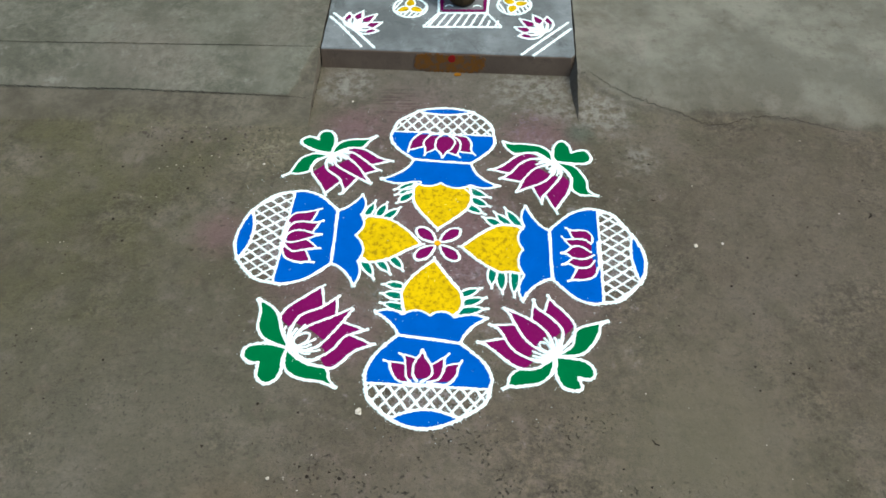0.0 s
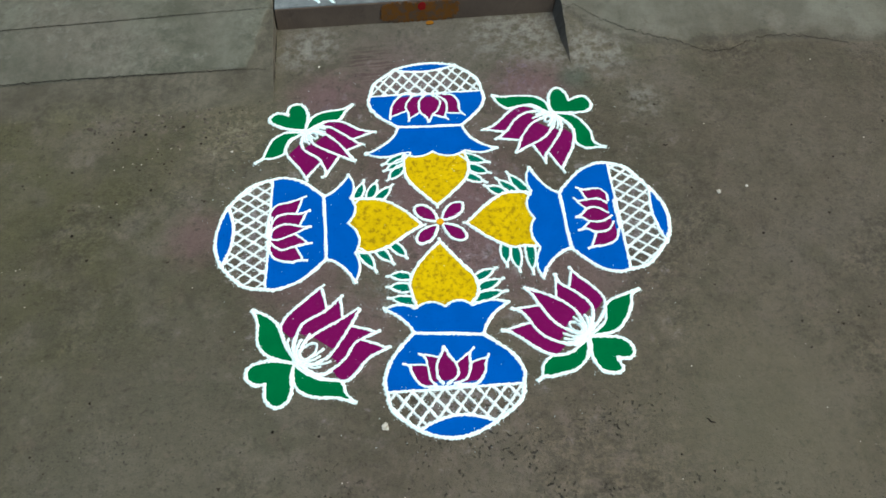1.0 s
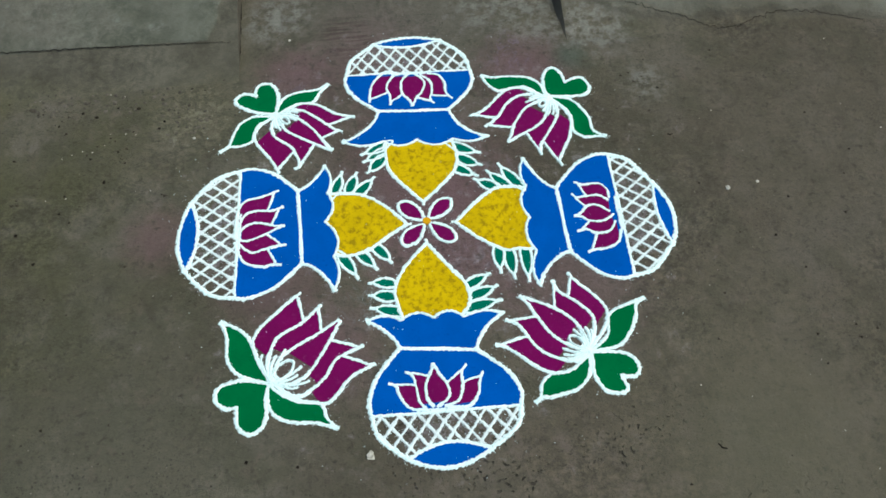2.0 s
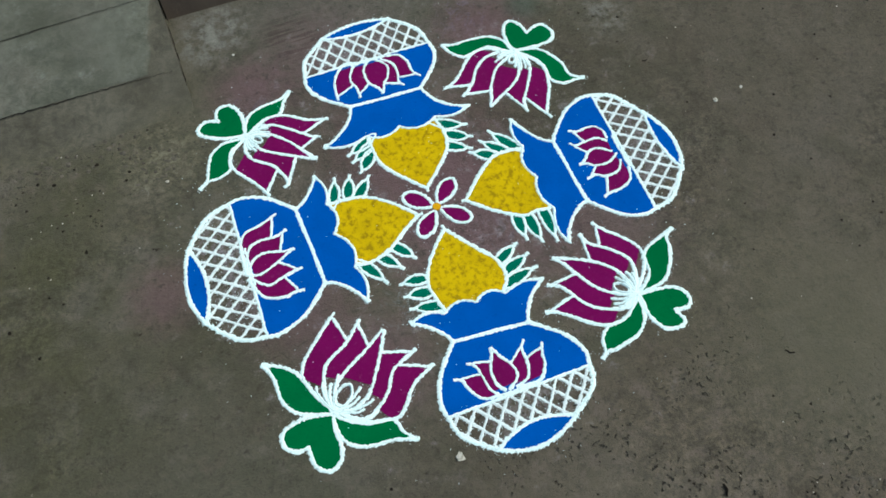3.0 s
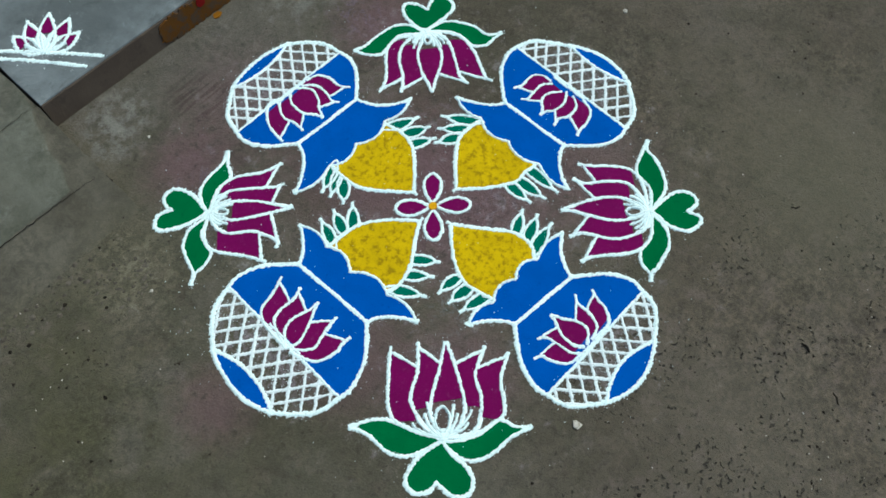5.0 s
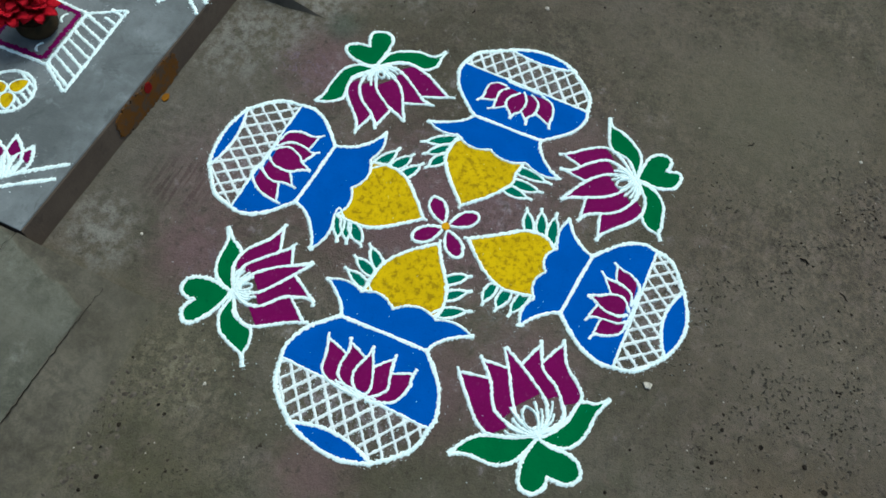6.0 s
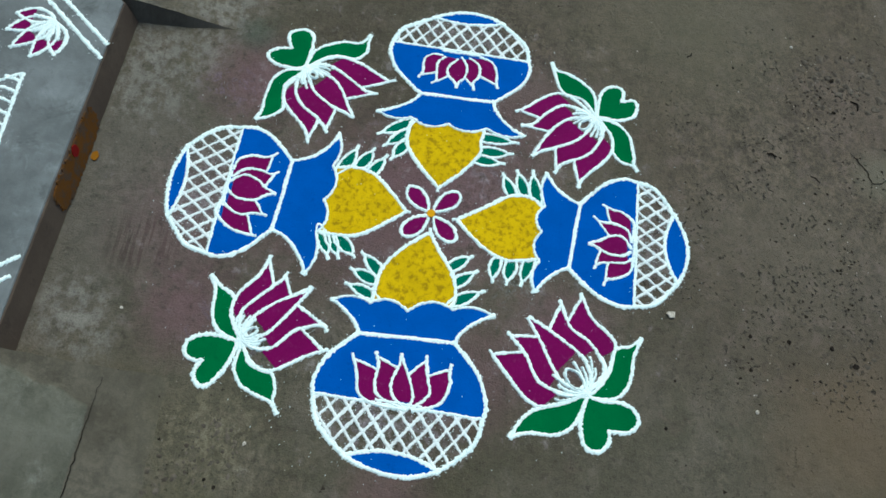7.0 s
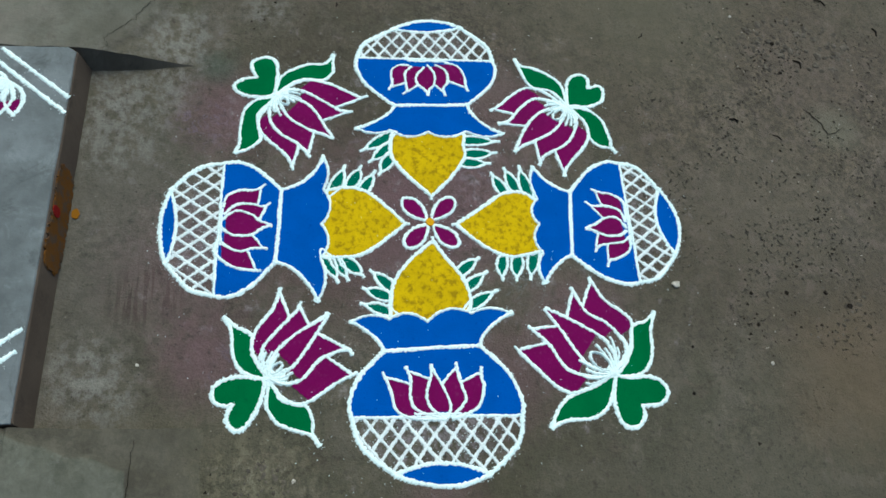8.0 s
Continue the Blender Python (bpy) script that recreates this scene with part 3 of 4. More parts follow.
def pot_motif(angle, lips, necks, seam, rims, foot, coconut, shell, cusps, arcs, meets, leaves, label):
    """A festive pot drawn in powder: lips, necks, seam and rims are left and right points (x, distance from the middle);
    coconut is its tip, shell its two sides, cusps the points of the collar's scallops;
    arcs and meets draw the lotus on its shoulder, leaves are the roots and tips of the mango leaves."""
    r0 = 0.35
    thing = base("pot_motif", on_ground(angle, r0), label, "powder drawing", GROUP_POTS)

    def loc(p):
        return (p[0], p[1] - r0)

    (ll, lr), (nl, nr), (al, ar), (rl, rr) = [tuple(map(loc, k)) for k in (lips, necks, seam, rims)]
    f, f_in = loc(foot[:2]), foot[2] - r0
    tip = loc(coconut)
    mid = ((nl[0] + nr[0]) / 2, (nl[1] + nr[1]) / 2)

    def flank(n_, a_, r_):
        s = math.copysign(1, a_[0] - mid[0])
        return smooth_through([n_, (n_[0] + 0.72 * (a_[0] - n_[0]) + s * 0.001, n_[1] + 0.40 * (a_[1] - n_[1])), (a_[0] + s * 0.002, a_[1] - 0.034), a_,
                               (a_[0] + 0.34 * (r_[0] - a_[0]) + s * 0.009, a_[1] + 0.52 * (r_[1] - a_[1])), r_])

    left, right = flank(nl, al, rl), flank(nr, ar, rr)
    bottom = bezier(rl, (f[0], 2 * (f[1] - 0.002) - (rl[1] + rr[1]) / 2), rr, 16)
    whole = left + bottom[1:-1] + right[::-1]
    k_l, k_r = [min(range(len(s)), key=lambda i: math.dist(s[i], a)) for s, a in ((left, al), (right, ar))]
    # blue shoulder, blue foot
    part("body", filled(left[:k_l + 1] + right[:k_r + 1][::-1]), M_BLUE, thing)
    inner = bezier(rl, (f[0], 2 * f_in - (rl[1] + rr[1]) / 2), rr, 16)
    part("foot", filled(inner + bottom[::-1][1:-1]), M_BLUE, thing)
    # scalloped collar
    cusps = [loc(q) for q in cusps]
    rim_pts, knots = [], [ll] + cusps + [lr]
    for i, (a, b) in enumerate(zip(knots, knots[1:])):
        rise = 0.030 if i in (1, 2) else 0.022
        rim_pts += bezier(a, ((a[0] + b[0]) / 2, min(a[1], b[1]) - rise), b, 10)[:-1 if i < 3 else None]
    side_l = bezier(ll, (nl[0] - 0.012, ll[1] + 0.030), nl, 10)
    side_r = bezier(lr, (nr[0] + 0.012, lr[1] + 0.030), nr, 10)
    part("collar", filled(rim_pts + side_r[1:] + side_l[::-1][:-1]), M_BLUE, thing)
    # white trails
    part("outline", stroke(whole, 0.0114, closed=True, track=thing), M_WHITE, thing)
    part("foot_line", stroke(inner, 0.0096, track=thing), M_WHITE, thing)
    part("seam_line", stroke(bezier(al, ((al[0] + ar[0]) / 2, (al[1] + ar[1]) / 2 + 0.002), ar, 8), 0.0080, track=thing), M_WHITE, thing)
    part("neck_line", stroke(bezier(nl, (mid[0], mid[1] - 0.003), nr, 8), 0.0078, track=thing), M_WHITE, thing)
    for s in (side_l, side_r):
        part("collar_line", stroke(s, 0.0100, track=thing), M_WHITE, thing)
    part("collar_rim", stroke(rim_pts, 0.0078, 0.0032, track=thing), M_WHITE, thing)
    for q in (rl, rr, ll, lr, nl, nr):
        a = random.uniform(0, math.tau)
        dx, dy = 0.0045 * math.cos(a), 0.0045 * math.sin(a)
        part("knot", stroke([(q[0] - dx, q[1] - dy), (q[0] + dx, q[1] + dy)], 0.0155, 0.0032, track=thing), M_WHITE, thing)
    # crossed lattice on the lower belly
    belly = left[k_l:] + inner[1:-1] + right[k_r:][::-1]
    pitch = 0.0285
    tilt = radians(52)
    for s in (-1, 1):
        d, nrm = (math.cos(tilt), s * math.sin(tilt)), (-s * math.sin(tilt), math.cos(tilt))
        c = ((al[0] + ar[0]) / 2, (al[1] + f_in) / 2)
        for i in range(-8, 9):
            off = (i + 0.5 * (s > 0)) * pitch + random.uniform(-0.002, 0.002)
            run = []
            for j in range(-60, 61):
                q = (c[0] + nrm[0] * off + d[0] * j * 0.005, c[1] + nrm[1] * off + d[1] * j * 0.005)
                if inside(belly, *q):
                    run.append(q)
            if len(run) > 3:
                part("lattice_line", stroke(run, random.uniform(0.0058, 0.0078), 0.0016, track=thing), M_LATTICE, thing)
    # five-petalled lotus on the shoulder
    rib_flower(thing, [[loc(q) for q in arc] for arc in arcs], [loc(q) for q in meets], 0.0017, 0.0092, 0.014)
    for side in (al, ar):
        part("petal_edge", stroke([((al[0] + ar[0]) / 2, (al[1] + ar[1]) / 2 - 0.004), (0.72 * (al[0] + ar[0]) / 2 + 0.28 * side[0], 0.72 * (al[1] + ar[1]) / 2 + 0.28 * side[1] - 0.004)], 0.0085, 0.0030, track=thing), M_WHITE, thing)
    # the coconut, yellow, its tip toward the middle
    g = [tip] + [loc(q) for q in shell[0]] + [(cusps[0][0] + 0.004, cusps[0][1] - 0.006)]
    h = [tip] + [loc(q) for q in shell[1]] + [(cusps[2][0] - 0.004, cusps[2][1] - 0.006)]
    sides = smooth_through(h), smooth_through(g)
    crown = [q for q in rim_pts if cusps[0][0] < q[0] < cusps[2][0]]
    hull = sides[1] + crown + sides[0][::-1][:-1]
    nut = part("coconut", filled(sides[1] + crown + sides[0][::-1][:-1], 0.0010), M_YELLOW, thing, "mottled yellow heart-shaped coconut")
    for s in sides:
        part("coconut_edge", stroke(s, 0.0104, track=thing), M_WHITE, nut)
    part("tip_tail", stroke([tip, (tip[0], tip[1] - 0.011)], 0.008, track=thing), M_WHITE, nut)
    # mango leaves on both sides of the coconut
    for a, t in leaves:
        a, t = loc(a), loc(t)
        a = (a[0] - 0.28 * (t[0] - a[0]), a[1] - 0.28 * (t[1] - a[1]))
        s = math.copysign(1, t[0] - tip[0])
        d = math.dist(a, t)
        end = (a[0] + (t[0] - a[0]) * 0.84, a[1] + (t[1] - a[1]) * 0.84)
        bend = ((a[0] + t[0]) / 2 + s * 0.002, (a[1] + t[1]) / 2 - random.uniform(0.001, 0.006))
        petal(thing, a, bend, end, random.uniform(0.023, 0.027), 0.0006, 0.0072, spur=0.16 * d, blunt=0.75, peak=0.85, over=hull, name="mango_leaf", fill=M_TEAL, edge_name="leaf_edge")
    return thing


POT_LABEL = "blue and white powder pot with yellow coconut"
pot_motif(90, ((-0.183, 0.250), (0.169, 0.231)), ((-0.091, 0.336), (0.085, 0.324)), ((-0.165, 0.461), (0.154, 0.448)), ((-0.090, 0.560), (0.086, 0.559)),
          (-0.001, 0.578, 0.545), (-0.003, 0.056), (((-0.049, 0.111), (-0.078, 0.158), (-0.082, 0.202)),
           ((0.038, 0.093), (0.074, 0.130), (0.091, 0.175))),
          ((-0.085, 0.242), (-0.002, 0.239), (0.088, 0.232)), (
              ((-0.035, 0.456), (-0.068, 0.462), (-0.100, 0.426), (-0.108, 0.392), (-0.111, 0.365)),
              ((-0.030, 0.451), (-0.047, 0.445), (-0.065, 0.412), (-0.058, 0.382), (-0.060, 0.352)),
              ((-0.004, 0.452), (-0.025, 0.427), (-0.026, 0.387), (-0.009, 0.364), (-0.004, 0.343)),
              ((0.011, 0.450), (0.033, 0.422), (0.024, 0.388), (0.008, 0.370), (-0.004, 0.343)),
              ((0.024, 0.446), (0.048, 0.421), (0.050, 0.388), (0.043, 0.363), (0.053, 0.347)),
              ((0.042, 0.447), (0.070, 0.440), (0.084, 0.413), (0.085, 0.380), (0.100, 0.358))),
          ((-0.065, 0.396), (-0.027, 0.384), (0.011, 0.372), (0.045, 0.377)),
          (((-0.079, 0.233), (-0.144, 0.205)), ((-0.081, 0.216), (-0.139, 0.182)), ((-0.091, 0.192), (-0.131, 0.149)), ((0.083, 0.214), (0.150, 0.181)), ((0.095, 0.176), (0.149, 0.144)), ((0.078, 0.150), (0.136, 0.114))),
          POT_LABEL + " by the step")
pot_motif(0, ((-0.152, 0.250), (0.190, 0.237)), ((-0.061, 0.316), (0.113, 0.319)), ((-0.144, 0.456), (0.191, 0.452)), ((-0.050, 0.549), (0.115, 0.558)),
          (0.035, 0.579, 0.541), (0.008, 0.068), (((-0.024, 0.101), (-0.062, 0.148), (-0.079, 0.187)),
           ((0.052, 0.112), (0.093, 0.168), (0.094, 0.204))),
          ((-0.074, 0.246), (0.012, 0.241), (0.103, 0.243)), (
              ((-0.019, 0.435), (-0.045, 0.435), (-0.064, 0.416), (-0.063, 0.380), (-0.074, 0.360)),
              ((-0.012, 0.432), (-0.030, 0.413), (-0.030, 0.378), (-0.029, 0.359), (-0.041, 0.349)),
              ((0.018, 0.431), (-0.002, 0.406), (-0.003, 0.380), (0.018, 0.357), (0.021, 0.344)),
              ((0.025, 0.439), (0.041, 0.410), (0.038, 0.378), (0.026, 0.363), (0.021, 0.344)),
              ((0.044, 0.439), (0.069, 0.420), (0.071, 0.387), (0.060, 0.367), (0.064, 0.344)),
              ((0.069, 0.446), (0.100, 0.435), (0.114, 0.405), (0.115, 0.378), (0.121, 0.359))),
          ((-0.030, 0.383), (-0.002, 0.379), (0.041, 0.379), (0.072, 0.388)),
          (((-0.079, 0.230), (-0.148, 0.186)), ((-0.076, 0.202), (-0.131, 0.156)), ((-0.075, 0.176), (-0.109, 0.122)), ((0.085, 0.159), (0.155, 0.153)), ((0.098, 0.181), (0.173, 0.183)), ((0.092, 0.219), (0.183, 0.214))),
          POT_LABEL)
pot_motif(-90, ((-0.143, 0.252), (0.152, 0.242)), ((-0.076, 0.332), (0.087, 0.313)), ((-0.154, 0.464), (0.157, 0.458)), ((-0.080, 0.550), (0.088, 0.555)),
          (0.008, 0.581, 0.528), (0.006, 0.058), (((-0.040, 0.126), (-0.072, 0.172), (-0.074, 0.218)),
           ((0.060, 0.116), (0.087, 0.167), (0.083, 0.212))),
          ((-0.059, 0.253), (0.008, 0.249), (0.080, 0.247)), (
              ((0.042, 0.456), (0.078, 0.447), (0.097, 0.415), (0.100, 0.399), (0.118, 0.389)),
              ((0.042, 0.455), (0.057, 0.435), (0.061, 0.398), (0.067, 0.375), (0.081, 0.367)),
              ((0.026, 0.451), (0.040, 0.427), (0.037, 0.394), (0.027, 0.375), (0.020, 0.353)),
              ((0.021, 0.452), (-0.006, 0.432), (-0.006, 0.405), (0.008, 0.381), (0.020, 0.353)),
              ((0.005, 0.451), (-0.027, 0.441), (-0.038, 0.408), (-0.038, 0.381), (-0.051, 0.363)),
              ((0.005, 0.451), (-0.044, 0.456), (-0.068, 0.431), (-0.073, 0.405), (-0.083, 0.382))),
          ((0.064, 0.401), (0.031, 0.384), (-0.008, 0.399), (-0.042, 0.402)),
          (((0.092, 0.156), (0.146, 0.147)), ((0.092, 0.189), (0.148, 0.178)), ((0.079, 0.228), (0.146, 0.209)), ((-0.074, 0.178), (-0.131, 0.150)), ((-0.080, 0.206), (-0.144, 0.182)), ((-0.072, 0.235), (-0.149, 0.218))),
          POT_LABEL)
pot_motif(180, ((-0.158, 0.222), (0.181, 0.232)), ((-0.081, 0.292), (0.117, 0.298)), ((-0.155, 0.443), (0.188, 0.433)), ((-0.076, 0.558), (0.108, 0.549)),
          (0.008, 0.577, 0.532), (-0.003, 0.046), (((-0.030, 0.092), (-0.061, 0.138), (-0.073, 0.182)),
           ((0.049, 0.091), (0.086, 0.141), (0.098, 0.194))),
          ((-0.071, 0.220), (0.024, 0.236), (0.103, 0.229)), (
              ((0.001, 0.445), (0.067, 0.440), (0.100, 0.420), (0.108, 0.379), (0.123, 0.342)),
              ((0.001, 0.445), (0.057, 0.425), (0.069, 0.398), (0.066, 0.361), (0.076, 0.332)),
              ((0.001, 0.445), (0.031, 0.418), (0.036, 0.389), (0.025, 0.354), (0.023, 0.329)),
              ((-0.001, 0.444), (-0.010, 0.418), (0.002, 0.379), (0.015, 0.352), (0.023, 0.329)),
              ((-0.009, 0.442), (-0.041, 0.409), (-0.035, 0.374), (-0.032, 0.356), (-0.029, 0.326)),
              ((-0.010, 0.445), (-0.063, 0.426), (-0.081, 0.385), (-0.078, 0.361), (-0.081, 0.338))),
          ((0.071, 0.372), (0.029, 0.362), (0.002, 0.375), (-0.036, 0.371)),
          (((0.093, 0.158), (0.139, 0.113)), ((0.104, 0.178), (0.157, 0.155)), ((0.098, 0.214), (0.163, 0.189)), ((-0.053, 0.127), (-0.103, 0.087)), ((-0.067, 0.161), (-0.117, 0.121)), ((-0.070, 0.203), (-0.136, 0.166))),
          POT_LABEL)


def lotus_motif(angle, hub, arcs, meets, leaves, lobes, bare, loop, label):
    """A lotus drawn in powder: five petals toward the middle between six arcs, two leaves and a heart-shaped leaf behind, each by its two sides.
    loop: half width and half length of the small ring before the middle petal."""
    r0 = 0.45
    thing = base("lotus_motif", on_ground(angle, 0.447), label, "powder drawing", GROUP_LOTUS)

    def loc(p):
        return (p[0], p[1] - r0)

    hub = loc(hub)
    rib_flower(thing, [[hub] + [loc(q) for q in arc] for arc in arcs], [loc(q) for q in meets], 0.0011, 0.0094, bare)
    # white stamens fanning out of the stalk, with a small loop before the middle petal
    for i in range(10):
        k = (i + 0.5) / 10 * 2 - 1
        if abs(k) < 0.12:
            continue
        length = bare * random.uniform(0.60, 1.0) + 0.010
        ang = radians(-90 + 70 * k)
        end = (hub[0] + math.cos(ang) * length, hub[1] + math.sin(ang) * length - 0.002)
        ctrl = (hub[0] + math.cos(ang) * length * 0.72 + 0.010 * k, hub[1] + math.sin(ang) * length * 0.40)
        part("stamen", stroke(bezier(hub, ctrl, end, 8), random.uniform(0.0056, 0.0080), 0.0034, track=thing), M_WHITE, thing)
    part("stalk", stroke([(hub[0] - 0.002, hub[1] + 0.006), (hub[0] + 0.001, hub[1] - 0.006), (hub[0] + 0.002, hub[1] - 0.018)], 0.022, 0.0036, track=thing), M_WHITE, thing)
    ahead = hub[1] - 0.012 - loop[1]
    eye = [(hub[0] + 0.1 * (arcs[2][-1][0] - hub[0]) + loop[0] * math.cos(a), ahead + loop[1] * math.sin(a)) for a in (math.tau * i / 20 for i in range(20))]
    part("loop", stroke(eye, 0.0066, 0.0046, closed=True, track=thing), M_WHITE, thing)
    # the two side leaves and the heart-shaped leaf
    for sides in leaves:
        one, two = [smooth_through([(hub[0], hub[1] + 0.004)] + [loc(q) for q in side]) for side in sides]
        leaf = part("leaf", filled(one[:-5] + two[:-5][::-1], 0.0009), M_GREEN, thing)
        for side in (one, two):
            part("leaf_edge", stroke(side, 0.0090, 0.0021, track=thing), M_WHITE, leaf)
        knob = one[-1]
        part("leaf_tip", stroke([one[-4], knob], 0.0115, 0.0026, track=thing), M_WHITE, leaf)
    stem = (hub[0], hub[1] + 0.006)
    one, two = [smooth_through([stem] + [loc(q) for q in lobe]) for lobe in lobes]
    path = one + two[::-1][1:-1]
    heart = part("heart_leaf", filled(path), M_GREEN, thing)
    part("leaf_edge", stroke(path, 0.0108, closed=True, track=thing), M_WHITE, heart)
    return thing


LOTUS_LABEL = "magenta powder lotus with green leaves drawn on the ground"
lotus_motif(45, (0.004, 0.482), (
            ((-0.035, 0.473), (-0.075, 0.461), (-0.095, 0.424), (-0.098, 0.349), (-0.115, 0.310)),
            ((-0.027, 0.471), (-0.055, 0.445), (-0.065, 0.403), (-0.057, 0.346), (-0.064, 0.307)),
            ((-0.008, 0.460), (-0.020, 0.416), (-0.014, 0.368), (-0.001, 0.336), (0.011, 0.305)),
            ((0.019, 0.466), (0.036, 0.422), (0.034, 0.380), (0.021, 0.344), (0.011, 0.305)),
            ((0.037, 0.473), (0.059, 0.442), (0.070, 0.392), (0.078, 0.350), (0.097, 0.326)),
            ((0.041, 0.482), (0.083, 0.470), (0.115, 0.422), (0.130, 0.375), (0.139, 0.343), (0.156, 0.334))),
            ((-0.058, 0.349), (-0.009, 0.349), (0.035, 0.354), (0.076, 0.364)),
            ((((-0.011, 0.488), (-0.037, 0.504), (-0.073, 0.504), (-0.118, 0.473), (-0.148, 0.444), (-0.175, 0.433)),
             ((-0.014, 0.479), (-0.062, 0.474), (-0.093, 0.441), (-0.109, 0.421), (-0.141, 0.420), (-0.175, 0.433))),
            (((0.013, 0.493), (0.045, 0.511), (0.080, 0.510), (0.122, 0.494), (0.152, 0.469), (0.189, 0.474)),
             ((0.023, 0.484), (0.054, 0.480), (0.091, 0.462), (0.114, 0.439), (0.145, 0.439), (0.167, 0.458), (0.189, 0.474)))),
            (((-0.016, 0.496), (-0.040, 0.521), (-0.052, 0.549), (-0.043, 0.571), (-0.018, 0.568), (0.009, 0.549)),
             ((0.021, 0.501), (0.057, 0.532), (0.073, 0.558), (0.062, 0.581), (0.035, 0.589), (0.018, 0.575), (0.009, 0.549))), 0.05, (0.008, 0.012), LOTUS_LABEL)
lotus_motif(-45, (0.031, 0.479), (
            ((-0.031, 0.478), (-0.071, 0.460), (-0.085, 0.421), (-0.089, 0.365), (-0.096, 0.335)),
            ((-0.008, 0.467), (-0.041, 0.441), (-0.047, 0.391), (-0.044, 0.348), (-0.059, 0.320)),
            ((0.013, 0.455), (-0.004, 0.430), (-0.007, 0.380), (0.008, 0.320), (0.021, 0.285)),
            ((0.049, 0.431), (0.049, 0.395), (0.035, 0.345), (0.023, 0.314), (0.021, 0.285)),
            ((0.065, 0.474), (0.090, 0.432), (0.095, 0.390), (0.078, 0.330), (0.086, 0.297)),
            ((0.084, 0.480), (0.120, 0.451), (0.132, 0.409), (0.135, 0.344), (0.146, 0.315))),
            ((-0.047, 0.371), (-0.006, 0.365), (0.037, 0.345), (0.088, 0.358)),
            ((((0.019, 0.487), (-0.025, 0.491), (-0.071, 0.467), (-0.122, 0.489), (-0.152, 0.506)),
             ((0.015, 0.497), (-0.023, 0.525), (-0.064, 0.525), (-0.105, 0.512), (-0.128, 0.499), (-0.152, 0.506))),
            (((0.050, 0.486), (0.098, 0.474), (0.127, 0.449), (0.159, 0.448), (0.177, 0.460), (0.199, 0.461)),
             ((0.049, 0.497), (0.080, 0.513), (0.120, 0.510), (0.162, 0.482), (0.179, 0.465), (0.199, 0.461)))),
            (((0.006, 0.515), (-0.011, 0.540), (-0.015, 0.566), (-0.002, 0.588), (0.018, 0.588), (0.035, 0.564)),
             ((0.042, 0.498), (0.066, 0.518), (0.082, 0.552), (0.072, 0.581), (0.051, 0.593), (0.035, 0.564))), 0.047, (0.010, 0.019), LOTUS_LABEL)
lotus_motif(-135, (0.002, 0.515), (
            ((0.045, 0.503), (0.094, 0.477), (0.108, 0.445), (0.107, 0.394), (0.100, 0.322)),
            ((0.034, 0.494), (0.061, 0.443), (0.057, 0.409), (0.045, 0.375), (0.044, 0.315)),
            ((0.023, 0.470), (0.022, 0.438), (0.005, 0.385), (-0.013, 0.317)),
            ((-0.030, 0.496), (-0.045, 0.460), (-0.042, 0.421), (-0.028, 0.363), (-0.013, 0.317)),
            ((-0.056, 0.508), (-0.075, 0.479), (-0.080, 0.433), (-0.070, 0.388), (-0.095, 0.329)),
            ((-0.056, 0.513), (-0.118, 0.477), (-0.124, 0.440), (-0.122, 0.400), (-0.141, 0.344))),
            ((0.047, 0.373), (0.001, 0.365), (-0.032, 0.367), (-0.070, 0.374)),
            ((((0.017, 0.513), (0.058, 0.499), (0.108, 0.476), (0.148, 0.475), (0.187, 0.486)),
             ((0.012, 0.525), (0.068, 0.547), (0.110, 0.538), (0.148, 0.503), (0.187, 0.486))),
            (((-0.024, 0.523), (-0.073, 0.511), (-0.110, 0.484), (-0.144, 0.498), (-0.178, 0.501)),
             ((-0.006, 0.533), (-0.034, 0.557), (-0.062, 0.561), (-0.094, 0.549), (-0.136, 0.518), (-0.178, 0.501)))),
            (((-0.012, 0.545), (-0.045, 0.578), (-0.052, 0.610), (-0.034, 0.628), (-0.008, 0.624), (0.017, 0.601)),
             ((0.043, 0.544), (0.070, 0.573), (0.077, 0.600), (0.062, 0.617), (0.036, 0.617), (0.017, 0.601))), 0.075, (0.0145, 0.025), LOTUS_LABEL)
